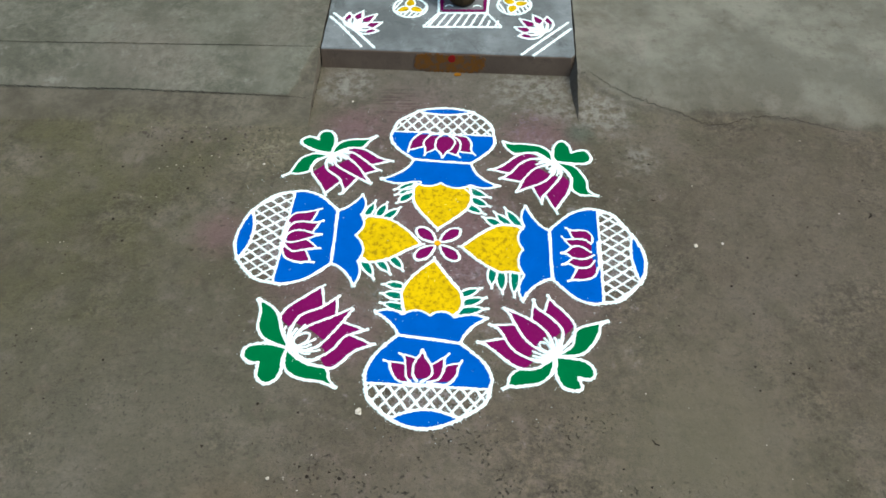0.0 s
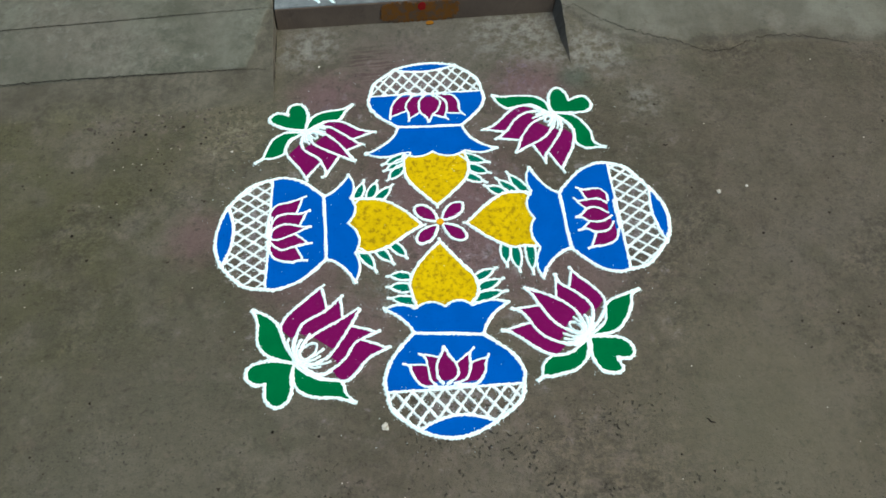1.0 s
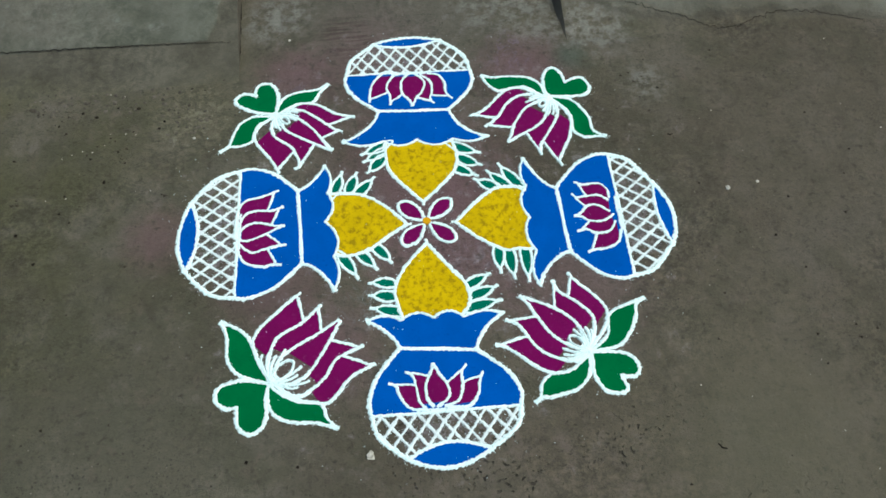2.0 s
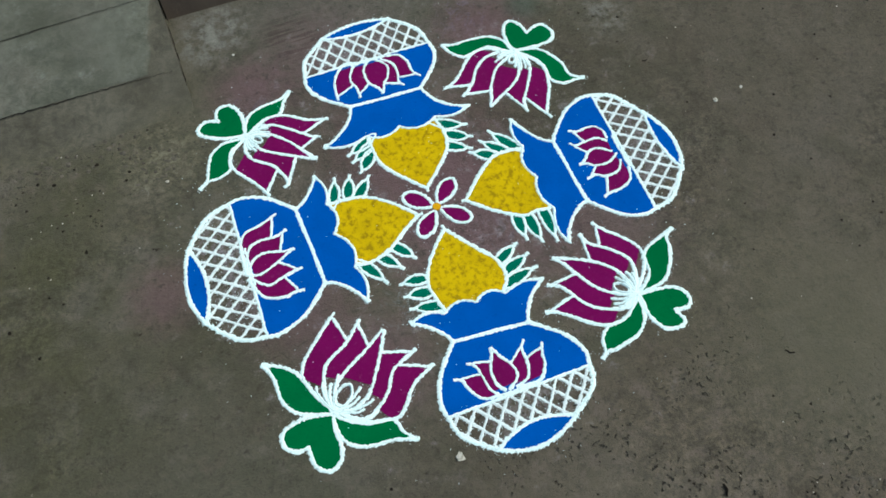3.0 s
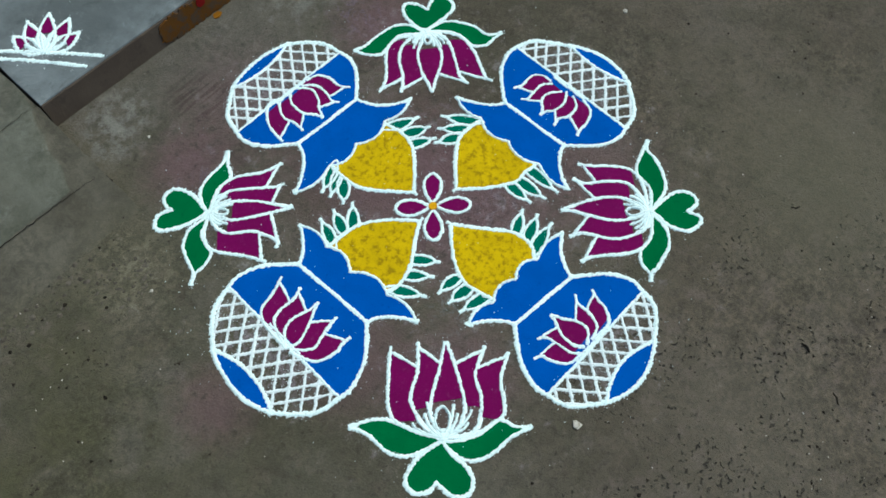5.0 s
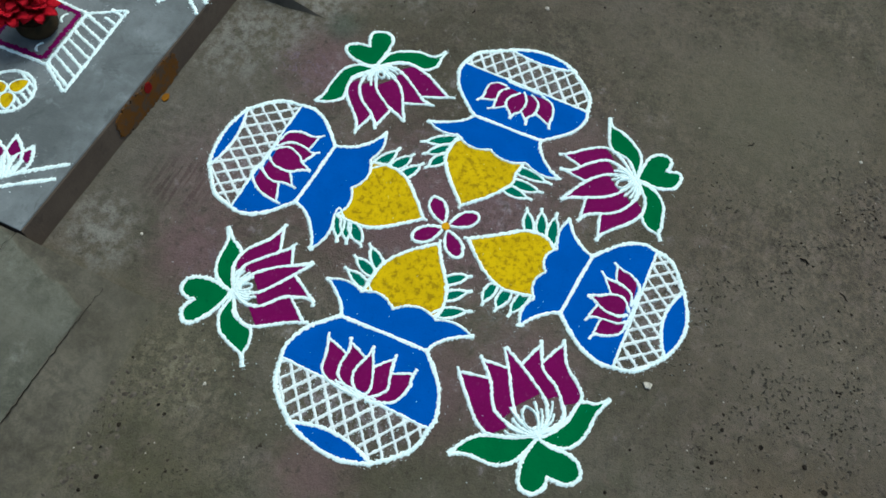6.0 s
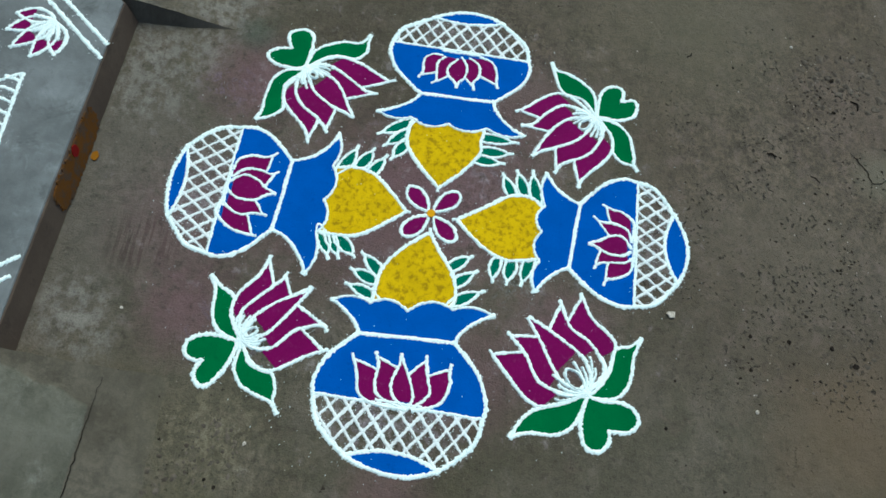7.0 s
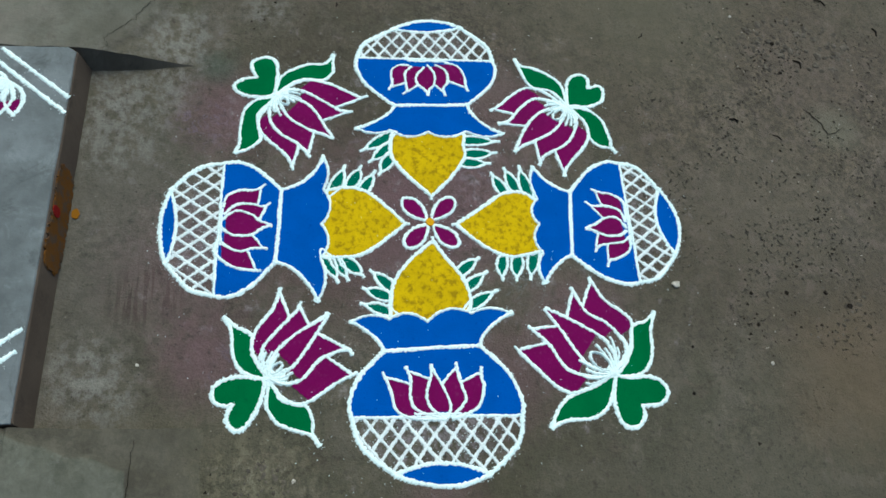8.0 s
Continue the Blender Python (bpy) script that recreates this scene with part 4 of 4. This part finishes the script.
lotus_motif(135, (0.004, 0.495), (
            ((0.042, 0.487), (0.074, 0.468), (0.093, 0.435), (0.101, 0.384), (0.124, 0.339)),
            ((0.036, 0.476), (0.056, 0.453), (0.061, 0.402), (0.062, 0.356), (0.071, 0.333)),
            ((0.021, 0.472), (0.030, 0.441), (0.027, 0.389), (0.015, 0.340), (0.013, 0.312)),
            ((-0.008, 0.473), (-0.016, 0.438), (-0.006, 0.382), (0.004, 0.339), (0.013, 0.312)),
            ((-0.030, 0.480), (-0.048, 0.451), (-0.046, 0.400), (-0.057, 0.365), (-0.071, 0.344), (-0.088, 0.347)),
            ((-0.040, 0.504), (-0.075, 0.496), (-0.092, 0.467), (-0.103, 0.414), (-0.120, 0.366))),
            ((0.064, 0.376), (0.021, 0.361), (-0.004, 0.363), (-0.050, 0.384)),
            ((((0.018, 0.508), (0.052, 0.519), (0.087, 0.507), (0.126, 0.475), (0.161, 0.464)),
             ((0.011, 0.494), (0.061, 0.481), (0.091, 0.454), (0.126, 0.462), (0.161, 0.464))),
            (((-0.012, 0.507), (-0.037, 0.537), (-0.074, 0.546), (-0.107, 0.536), (-0.139, 0.520), (-0.168, 0.524)),
             ((-0.018, 0.500), (-0.048, 0.509), (-0.081, 0.494), (-0.094, 0.486), (-0.123, 0.498), (-0.139, 0.515), (-0.168, 0.524)))),
            (((0.044, 0.530), (0.061, 0.554), (0.065, 0.581), (0.044, 0.597), (0.023, 0.590), (0.014, 0.576)),
             ((-0.013, 0.524), (-0.029, 0.559), (-0.036, 0.596), (-0.024, 0.612), (0.002, 0.606), (0.014, 0.576))), 0.046, (0.007, 0.014), LOTUS_LABEL)

# the small four-petalled flower in the middle
flower = base("flower_motif", pose(0, 0, 0), "small magenta four-petalled powder flower with yellow centre", "powder drawing")
for i, (dx, dy) in enumerate(((1, 1), (-1, 1), (-1, -1), (1, -1))):
    far_end = (dx * 0.061, dy * 0.057)
    mid_p = (dx * 0.036, dy * 0.034)
    lf, rt = leaf_sides((dx * 0.006, dy * 0.006), mid_p, far_end, 0.038, 0.6, peak=1.25)
    p_ = part("petal", filled(lf + rt[::-1][1:-1], 0.0011), M_PURPLE, flower)
    part("petal_edge", stroke(lf + rt[::-1][1:-1], 0.0085, 0.0024, closed=True, track=flower), M_WHITE, p_)
part("centre", filled([(0.0095 * math.cos(a), 0.0095 * math.sin(a)) for a in (math.tau * i / 14 for i in range(14))], 0.004, 0.0, 0.003), M_MARIGOLD, flower, "yellow powder centre")


# ---- the drawing on the step ----
def top_pose(x, y, turn=0.0):
    return pose(x, y, STEP_Z, 0, 0, turn)


plinth = base("seat_motif", top_pose(0.036, 1.0), "white hatched and magenta framed square drawn on the step", "powder drawing")
outer, inner_l = ((-0.133, -0.077), (0.138, -0.072)), ((-0.084, 0.004), (0.087, 0.008))
part("outline", stroke([outer[0], outer[1]], 0.0095, track=plinth), M_WHITE, plinth)
part("outline", stroke([outer[0], inner_l[0], (-0.09, 0.17)], 0.0095, track=plinth), M_WHITE, plinth)
part("outline", stroke([outer[1], inner_l[1], (0.094, 0.172)], 0.0095, track=plinth), M_WHITE, plinth)
part("outline", stroke([inner_l[0], inner_l[1]], 0.0095, track=plinth), M_WHITE, plinth)
part("outline", stroke([(-0.09, 0.17), (0.094, 0.172)], 0.0095, track=plinth), M_WHITE, plinth)
for i in range(9):
    t = (i + 0.6) / 9.4
    a = (outer[0][0] + (outer[1][0] - outer[0][0]) * t, -0.075)
    b = (a[0] + 0.030 + 0.02 * (0.5 - t), 0.004)
    if b[0] > 0.088:
        b = (0.55 * b[0] + 0.45 * a[0] - 0.002, -0.036)
    part("hatch", stroke([a, b], 0.0082, 0.0018, track=plinth), M_WHITE, plinth)
for a, b in (((-0.072, 0.02), (0.078, 0.022)), ((-0.078, 0.156), (0.082, 0.158)), ((-0.072, 0.02), (-0.078, 0.156)), ((0.078, 0.022), (0.082, 0.158))):
    part("border", stroke([a, b], 0.014, 0.0016), M_PURPLE, plinth, "magenta border")
for s in (-1, 1):
    c = [(s * 0.050 + 0.002 + 0.013 * math.cos(a), 0.043 + 0.010 * math.sin(a)) for a in span(0.2, 3.2, 8)]
    part("curl", stroke(c, 0.006, 0.002), M_WHITE, plinth)


def ball_motif(x, y, turn):
    thing = base("ball_motif", top_pose(x, y, turn), "white hatched round with three yellow petals drawn on the step", "powder drawing", "rounds on the step")
    part("outline", stroke([(0.060 * math.cos(a), 0.057 * math.sin(a)) for a in span(0, math.tau, 28)[:-1]], 0.0095, closed=True, track=thing), M_WHITE, thing)
    for i in range(7):
        u = -0.048 + 0.016 * i
        hgt = 0.95 * math.sqrt(0.057 ** 2 - u * u)
        part("hatch", stroke([(u, -hgt), (u + 0.004, -0.004 if abs(u) < 0.036 else hgt)], 0.0072, 0.0016, track=thing), M_WHITE, thing)
    for a in (90, 210, 330):
        d = (math.cos(radians(a + 20)), math.sin(radians(a + 20)))
        tip_ = (d[0] * 0.052, d[1] * 0.052)
        petal(thing, (d[0] * 0.004, d[1] * 0.004), (d[0] * 0.02, d[1] * 0.02), tip_, 0.033, 0.0022, 0.0066, spur=0.001, fill=M_YELLOW, blunt=0.6)
    return thing


ball_motif(-0.150, 1.034, -20)
ball_motif(0.218, 1.060, 25)


def small_lotus(x, y, turn):
    thing = base("small_lotus_motif", top_pose(x, y, turn), "small white lotus with magenta petal hearts drawn on the step", "powder drawing", "lotuses on the step")
    for i, (a, ln, z) in enumerate(((54, 0.090, 0.001), (-54, 0.090, 0.001), (27, 0.104, 0.0014), (-27, 0.104, 0.0014), (0, 0.112, 0.0018))):
        d = (math.sin(radians(a)), math.cos(radians(a)))
        t = (d[0] * ln, d[1] * ln)
        body = petal(thing, (d[0] * 0.006, d[1] * 0.006), (d[0] * ln * 0.62, d[1] * ln * 0.4), t, 0.040, z, 0.0100, t0=0.55, spur=0.006)
    for i in range(6):
        a = radians(-60 + 24 * i)
        part("stamen", stroke([(0, 0), (math.sin(a) * 0.055, math.cos(a) * 0.055)], 0.0105, 0.0034, track=thing), M_WHITE, thing)
    return thing


small_lotus(-0.342, 0.905, -42)
small_lotus(0.322, 0.900, 48)


def corner_lines(a0, a1, b0, b1):
    thing = base("corner_lines", top_pose(a0[0], a0[1]), "pair of slanting white powder lines across a step corner", "powder drawing", "corner lines on the step")
    for p, q in ((a0, a1), (b0, b1)):
        m = ((p[0] + q[0]) / 2 - a0[0] + 0.004, (p[1] + q[1]) / 2 - a0[1] + 0.006)
        part("line", stroke(bezier((p[0] - a0[0], p[1] - a0[1]), m, (q[0] - a0[0], q[1] - a0[1]), 10), 0.0105, 0.0022, track=thing), M_WHITE, thing)


corner_lines((-0.428, 0.975), (-0.298, 0.803), (-0.418, 0.995), (-0.253, 0.798))
corner_lines((0.405, 0.962), (0.239, 0.776), (0.412, 0.925), (0.279, 0.772))


# ---- the pot with red blossoms on the step ----
def turned(profile, n=28, wob=0.0):
    """A body of revolution from (radius, height) pairs."""
    bm = bmesh.new()
    rings = [[bm.verts.new((r * math.cos(math.tau * i / n) * (1 + wob * noise.noise((i * 0.7, z * 30, 1.0))), r * math.sin(math.tau * i / n), z)) for i in range(n)] for r, z in profile]
    for a, b in zip(rings, rings[1:]):
        for i in range(n):
            bm.faces.new((a[i], a[(i + 1) % n], b[(i + 1) % n], b[i]))
    bm.faces.new(rings[0][::-1]), bm.faces.new(rings[-1])
    bmesh.ops.recalc_face_normals(bm, faces=bm.faces)
    return bm


vase = base("flower_pot", top_pose(0.034, 1.078), "small dark clay pot holding red blossoms on the step", "flower pot")
part("pot", turned([(0.026, 0.0), (0.040, 0.005), (0.048, 0.016), (0.049, 0.028), (0.043, 0.040), (0.040, 0.045), (0.043, 0.050), (0.038, 0.051), (0.034, 0.046), (0.030, 0.040)]), M_CLAY, vase, "dark brown clay pot", True)


def blossom_petal(length, width):
    bm = bmesh.new()
    rows = []
    for i in range(7):
        t = i / 6
        w_ = width * math.sin(math.pi * min(t * 0.86 + 0.12, 1)) ** 0.7
        rows.append([bm.verts.new((w_ * k, length * t, 0.020 * math.sin(t * 2.4) - 0.006 * k * k + 0.002 * math.sin(7 * t + 3 * k))) for k in (-0.5, -0.25, 0, 0.25, 0.5)])
    for a, b in zip(rows, rows[1:]):
        for k in range(4):
            bm.faces.new((a[k], a[k + 1], b[k + 1], b[k]))
    bmesh.ops.solidify(bm, geom=bm.faces[:], thickness=0.0012)
    return bm


head_spots = ((0.0, 0.004, 0.100), (0.042, 0.014, 0.078), (-0.044, 0.012, 0.078), (-0.004, -0.030, 0.074), (0.002, 0.046, 0.078))
for hx, hy, hz in head_spots:
    bloom = part("blossom", turned([(0.004, -0.03), (0.010, -0.01), (0.013, 0.0), (0.008, 0.008), (0.002, 0.012)], 10), M_PETAL, vase, "red blossom", True)
    bloom.location = (hx, hy, hz)
    for ring_i, (cnt, ln, up) in enumerate(((8, 0.050, 4), (7, 0.040, 32), (5, 0.028, 60))):
        for i in range(cnt):
            pt = part("petal", blossom_petal(ln * random.uniform(0.9, 1.1), 0.034), M_PETAL, bloom, smooth=True)
            pt.matrix_local = pose(0, 0, 0, 0, 0, 360 * i / cnt + ring_i * 25) @ pose(0, 0.004, 0.002 * ring_i, up + random.uniform(-8, 8), 0, 0)


# ---- powder crumbs along the trails ----
def crumbs(name, places, size, material, label, category):
    """Many tiny lumps as one object."""
    verts, faces = [], []
    for x, y, z in places:
        s = random.uniform(*size)
        a = random.uniform(0, math.tau)
        k = len(verts)
        for i in range(3):
            verts.append((x + s * math.cos(a + 2.094 * i) * random.uniform(0.6, 1.2), y + s * math.sin(a + 2.094 * i) * random.uniform(0.6, 1.2), z))
        verts.append((x + s * random.uniform(-0.3, 0.3), y + s * random.uniform(-0.3, 0.3), z + s * random.uniform(0.4, 0.8)))
        faces += [(k, k + 1, k + 3), (k + 1, k + 2, k + 3), (k + 2, k, k + 3)]
    me = bpy.data.meshes.new(name)
    me.from_pydata(verts, [], faces)
    me.materials.append(material)
    return tagged(new(name, me), label, category, kind="stuff")


bpy.context.view_layer.update()
places = []
for thing, p, w_ in TRAILS:
    m = thing.matrix_world
    for q, half in zip(p, w_):
        for _ in range(2):
            if random.random() < 0.6:
                r = half * 0.9 + abs(random.gauss(0, 0.0026 if random.random() < 0.8 else 0.0085))
                a = random.uniform(0, math.tau)
                v = m @ Vector((q[0] + r * math.cos(a), q[1] + r * math.sin(a), 0.0))
                places.append((v.x, v.y, v.z + 0.0002))
for i in range(380):
    a, r = random.uniform(0, math.tau), 0.62 * math.sqrt(random.random())
    places.append((r * math.cos(a), r * math.sin(a), 0.0012))
crumbs("powder_crumbs", places, (0.0006, 0.0017), M_WHITE, "white powder crumbs scattered along the drawn lines", "powder")


# ---- loose bits on the ground ----
def lump(size, flat, seed):
    bm = bmesh.new()
    bmesh.ops.create_icosphere(bm, subdivisions=2, radius=size)
    for v in bm.verts:
        v.co *= 1 + 0.65 * noise.noise(v.co * (1.5 / size) + Vector((seed, 0, 0)))
        v.co.z *= flat
    return bm


for i, (x, y, s) in enumerate(((-0.163, -0.540, 0.0085), (0.724, 0.019, 0.006), (0.80, 0.03, 0.004), (-0.31, 0.60, 0.0035), (-0.55, 0.30, 0.004), (-0.355, -0.72, 0.004), (0.62, -0.86, 0.004))):
    pb = part("pebble", lump(s, 0.45, i * 3.1), M_STONE)
    pb.location = (x, y, s * 0.3)
    tagged(pb, "small pale stone chip lying on the ground", "pebble", "loose pebbles")

rough, pale = [], []
HEAPS = ((-0.24, -0.69, 0.045), (-0.29, -0.74, 0.035), (-0.17, -0.70, 0.03), (0.54, -0.93, 0.07), (0.46, -0.98, 0.06), (-0.30, -0.83, 0.03), (0.40, -1.10, 0.05), (0.47, -0.90, 0.05), (0.60, -1.02, 0.06), (-0.12, -0.90, 0.05), (-0.85, 0.39, 0.03), (-0.96, 0.43, 0.025), (-0.75, 0.45, 0.03), (1.25, 0.22, 0.02))
for i in range(20000):
    x, y = random.uniform(-1.7, 1.5), random.uniform(-1.5, 0.5)
    dense = max(math.exp(-((x - 0.2) ** 2 / 0.2 + (y + 1.0) ** 2 / 0.09)), 0.9 * math.exp(-((x + 0.9) ** 2 / 0.1 + (y - 0.3) ** 2 / 0.02)), 0.10)
    clump = min(max(3.2 * noise.noise((x * 9, y * 9, 3.0)) + 1.5 * noise.noise((x * 30, y * 30, 8.0)), 0.06), 1.3)
    heap = max(math.exp(-((x - cx) ** 2 + (y - cy) ** 2) / r ** 2) for cx, cy, r in HEAPS)
    if random.random() < dense * clump * 0.7 + 1.1 * heap * (0.35 + clump) and math.hypot(x, y) > 0.62:
        (rough if random.random() < 0.8 else pale).append((x, y, lie(x, y)))
crumbs("dark_crumbs", rough, (0.0012, 0.0056), M_SOIL, "dark crumbs of earth scattered on the ground", "grit")
crumbs("pale_grit", pale, (0.001, 0.0030), M_STONE, "pale grit scattered on the ground", "grit")


# ---- cracks in the cement and the ground ----
def crack(knots, z, width, label, seed, jag=1.0):
    """A jagged open crack: a dark, narrow, wandering strip with uneven lips."""
    p = resampled(smooth_through(knots), 0.006)
    bm = bmesh.new()
    rows = []
    for i, (x, y) in enumerate(p):
        t = p[min(i + 1, len(p) - 1)] - p[max(i - 1, 0)]
        t = t / (np.linalg.norm(t) + 1e-9)
        off = jag * (0.004 * noise.noise((i * 0.45, seed, 0.0)) + 0.0015 * noise.noise((i * 1.7, seed, 3.0)))
        wd = width * (0.55 + 0.7 * abs(noise.noise((i * 0.3, seed, 6.0)))) * min(1, 0.25 + 4 * min(i, len(p) - 1 - i) / len(p))
        c = (x - t[1] * off, y + t[0] * off)
        zz = z(c[0], c[1]) if callable(z) else z
        rows.append([bm.verts.new((c[0] - t[1] * k * wd, c[1] + t[0] * k * wd, zz + up)) for k, up in ((-0.5, 0.0006), (0.0, 0.0001), (0.5, 0.0006))])
    for a, b in zip(rows, rows[1:]):
        for k in (0, 1):
            bm.faces.new((a[k], b[k], b[k + 1], a[k + 1]))
    ob = part("crack", bm, M_CRUMB)
    return tagged(ob, label, "crack", kind="structure")


crack([(0.424, 0.716), (0.468, 0.714), (0.50, 0.685), (0.555, 0.652), (0.65, 0.607), (0.737, 0.574), (0.853, 0.523), (1.013, 0.562), (1.155, 0.539), (1.35, 0.47)], lambda x, y: east_top(x, y) + 0.001, 0.0026, "jagged dark crack in the cement slope", 1.0, 3.2)
crack([(0.320, -0.985), (0.275, -1.02), (0.240, -1.035), (0.262, -1.08)], lambda x, y: lie(x, y) + 0.0006, 0.004, "short dark crack in the ground", 2.0)
crack([(-0.445, 0.50), (-0.442, 0.56), (-0.441, 0.66), (-0.4385, 0.752)], 0.0004, 0.006, "dark gap between the slope and the landing", 3.0)


# ---- twigs and dark chips ----
def twig(x, y, length, turn, thick, bend):
    """A short bent bit of dry twig lying on the ground."""
    bm = bmesh.new()
    rings = []
    for i in range(9):
        t = i / 8
        r = thick * (0.55 + 0.45 * math.sin(math.pi * (0.15 + 0.7 * t)))
        cx, cy = (t - 0.5) * length, bend * length * (t - 0.5) ** 2 + 0.0012 * math.sin(9 * t)
        rings.append([bm.verts.new((cx, cy + r * math.cos(a), r + 0.8 * r * math.sin(a))) for a in (math.tau * k / 6 for k in range(6))])
    for a, b in zip(rings, rings[1:]):
        for k in range(6):
            bm.faces.new((a[k], a[(k + 1) % 6], b[(k + 1) % 6], b[k]))
    bm.faces.new(rings[0]), bm.faces.new(rings[-1])
    bmesh.ops.recalc_face_normals(bm, faces=bm.faces)
    ob = part("twig", bm, M_CRUMB, smooth=True)
    ob.matrix_world = pose(x, y, lie(x, y) - 0.0003, 0, 0, turn)
    return tagged(ob, "short dark dry twig lying on the ground", "twig", "twigs on the ground")


TWIGS = ((0.682, -1.141, 0.035, 60, 0.0022, 0.8), (0.284, -0.789, 0.024, 75, 0.0026, 0.3), (0.233, -0.893, 0.026, 55, 0.0016, 0.2), (0.577, -1.274, 0.028, 10, 0.0026, 0.5),
         (0.465, -1.017, 0.030, 30, 0.0026, 1.2), (0.624, 0.189, 0.014, -5, 0.0018, 0.2), (1.24, 0.15, 0.020, 60, 0.0022, 0.4), (0.545, -0.595, 0.020, -40, 0.0018, 0.3))
CHIPS = ((0.528, -0.956, 0.008), (-0.189, -0.713, 0.006), (-0.191, -0.798, 0.007), (-0.265, -0.711, 0.006), (-0.311, -0.547, 0.0045), (-0.193, -0.893, 0.007), (-0.227, -0.942, 0.009),
         (-0.414, -0.527, 0.005), (0.432, -0.954, 0.007), (1.05, 0.10, 0.004), (0.86, -0.02, 0.004), (0.80, -0.12, 0.0045), (0.66, 0.04, 0.0035), (-0.76, 0.19, 0.006),
         (-0.693, 0.409, 0.006), (-0.638, 0.341, 0.005), (-0.797, 0.392, 0.006), (-0.832, 0.408, 0.005), (-0.626, 0.361, 0.005), (-0.90, -0.02, 0.005), (-0.95, 0.06, 0.006))
for x, y, length, turn, thick, bend in TWIGS:
    twig(x, y, length, turn, thick, bend)
for i, (x, y, size) in enumerate(CHIPS):
    chip = part("dark_chip", lump(size * 0.72, 0.35, 7.0 + i * 1.7), M_CRUMB)
    chip.location = (x, y, lie(x, y) + size * 0.18)
    tagged(chip, "dark crumb of earth lying on the ground", "chip", "dark chips on the ground")


# ---- a patch of broken surface with stones showing ----
def stone_patch(x0, y0, rx, ry, count, sizes, label):
    """Half-sunk lumps where the surface has worn through, as one object."""
    bm = bmesh.new()
    for i in range(count):
        a, r = random.uniform(0, math.tau), math.sqrt(random.random())
        x, y, size = x0 + rx * r * math.cos(a), y0 + ry * r * math.sin(a), random.uniform(*sizes) * random.uniform(0.5, 1.0)
        turn, flat, long = random.uniform(0, math.tau), random.uniform(0.35, 0.6), random.uniform(1.0, 1.6)
        m = Matrix.Translation((x, y, lie(x, y) - size * 0.08)) @ Matrix.Rotation(turn, 4, "Z") @ Matrix.Diagonal((long, 1.0, flat, 1.0))
        made = bmesh.ops.create_icosphere(bm, subdivisions=1, radius=size, matrix=m)
        for v in made["verts"]:
            v.co += Vector((noise.noise(v.co * 90), noise.noise(v.co * 90 + Vector((9, 0, 0))), 0.4 * noise.noise(v.co * 90 + Vector((0, 9, 0))))) * size * 0.5
    ob = part("stone_patch", bm, M_GRIT)
    return tagged(ob, label, "stones", kind="stuff")


stone_patch(0.52, -1.02, 0.10, 0.16, 130, (0.004, 0.011), "small half-sunk stones where the ground has worn through")
stone_patch(-0.16, -0.86, 0.16, 0.13, 110, (0.002, 0.006), "small half-sunk stones where the ground has worn through")
stone_patch(-0.78, 0.44, 0.20, 0.05, 70, (0.003, 0.008), "small half-sunk stones along the foot of the slope")
stone_patch(-0.58, 0.36, 0.07, 0.05, 60, (0.002, 0.006), "pale grit stuck in the ground beside the slope")


# ---- joints of the slab beside the step ----
for ends, wd, sd in ((((-1.9, 0.8045), (-1.2, 0.806), (-0.462, 0.8085)), 0.0032, 11.0), (((-1.9, 0.620), (-1.3, 0.612), (-0.9, 0.606), (-0.545, 0.596), (-0.462, 0.590)), 0.0042, 12.0)):
    crack(list(ends), lambda x, y: west_top(x, y) + 0.0022, wd, "dark dirty joint along the cement slab", sd)
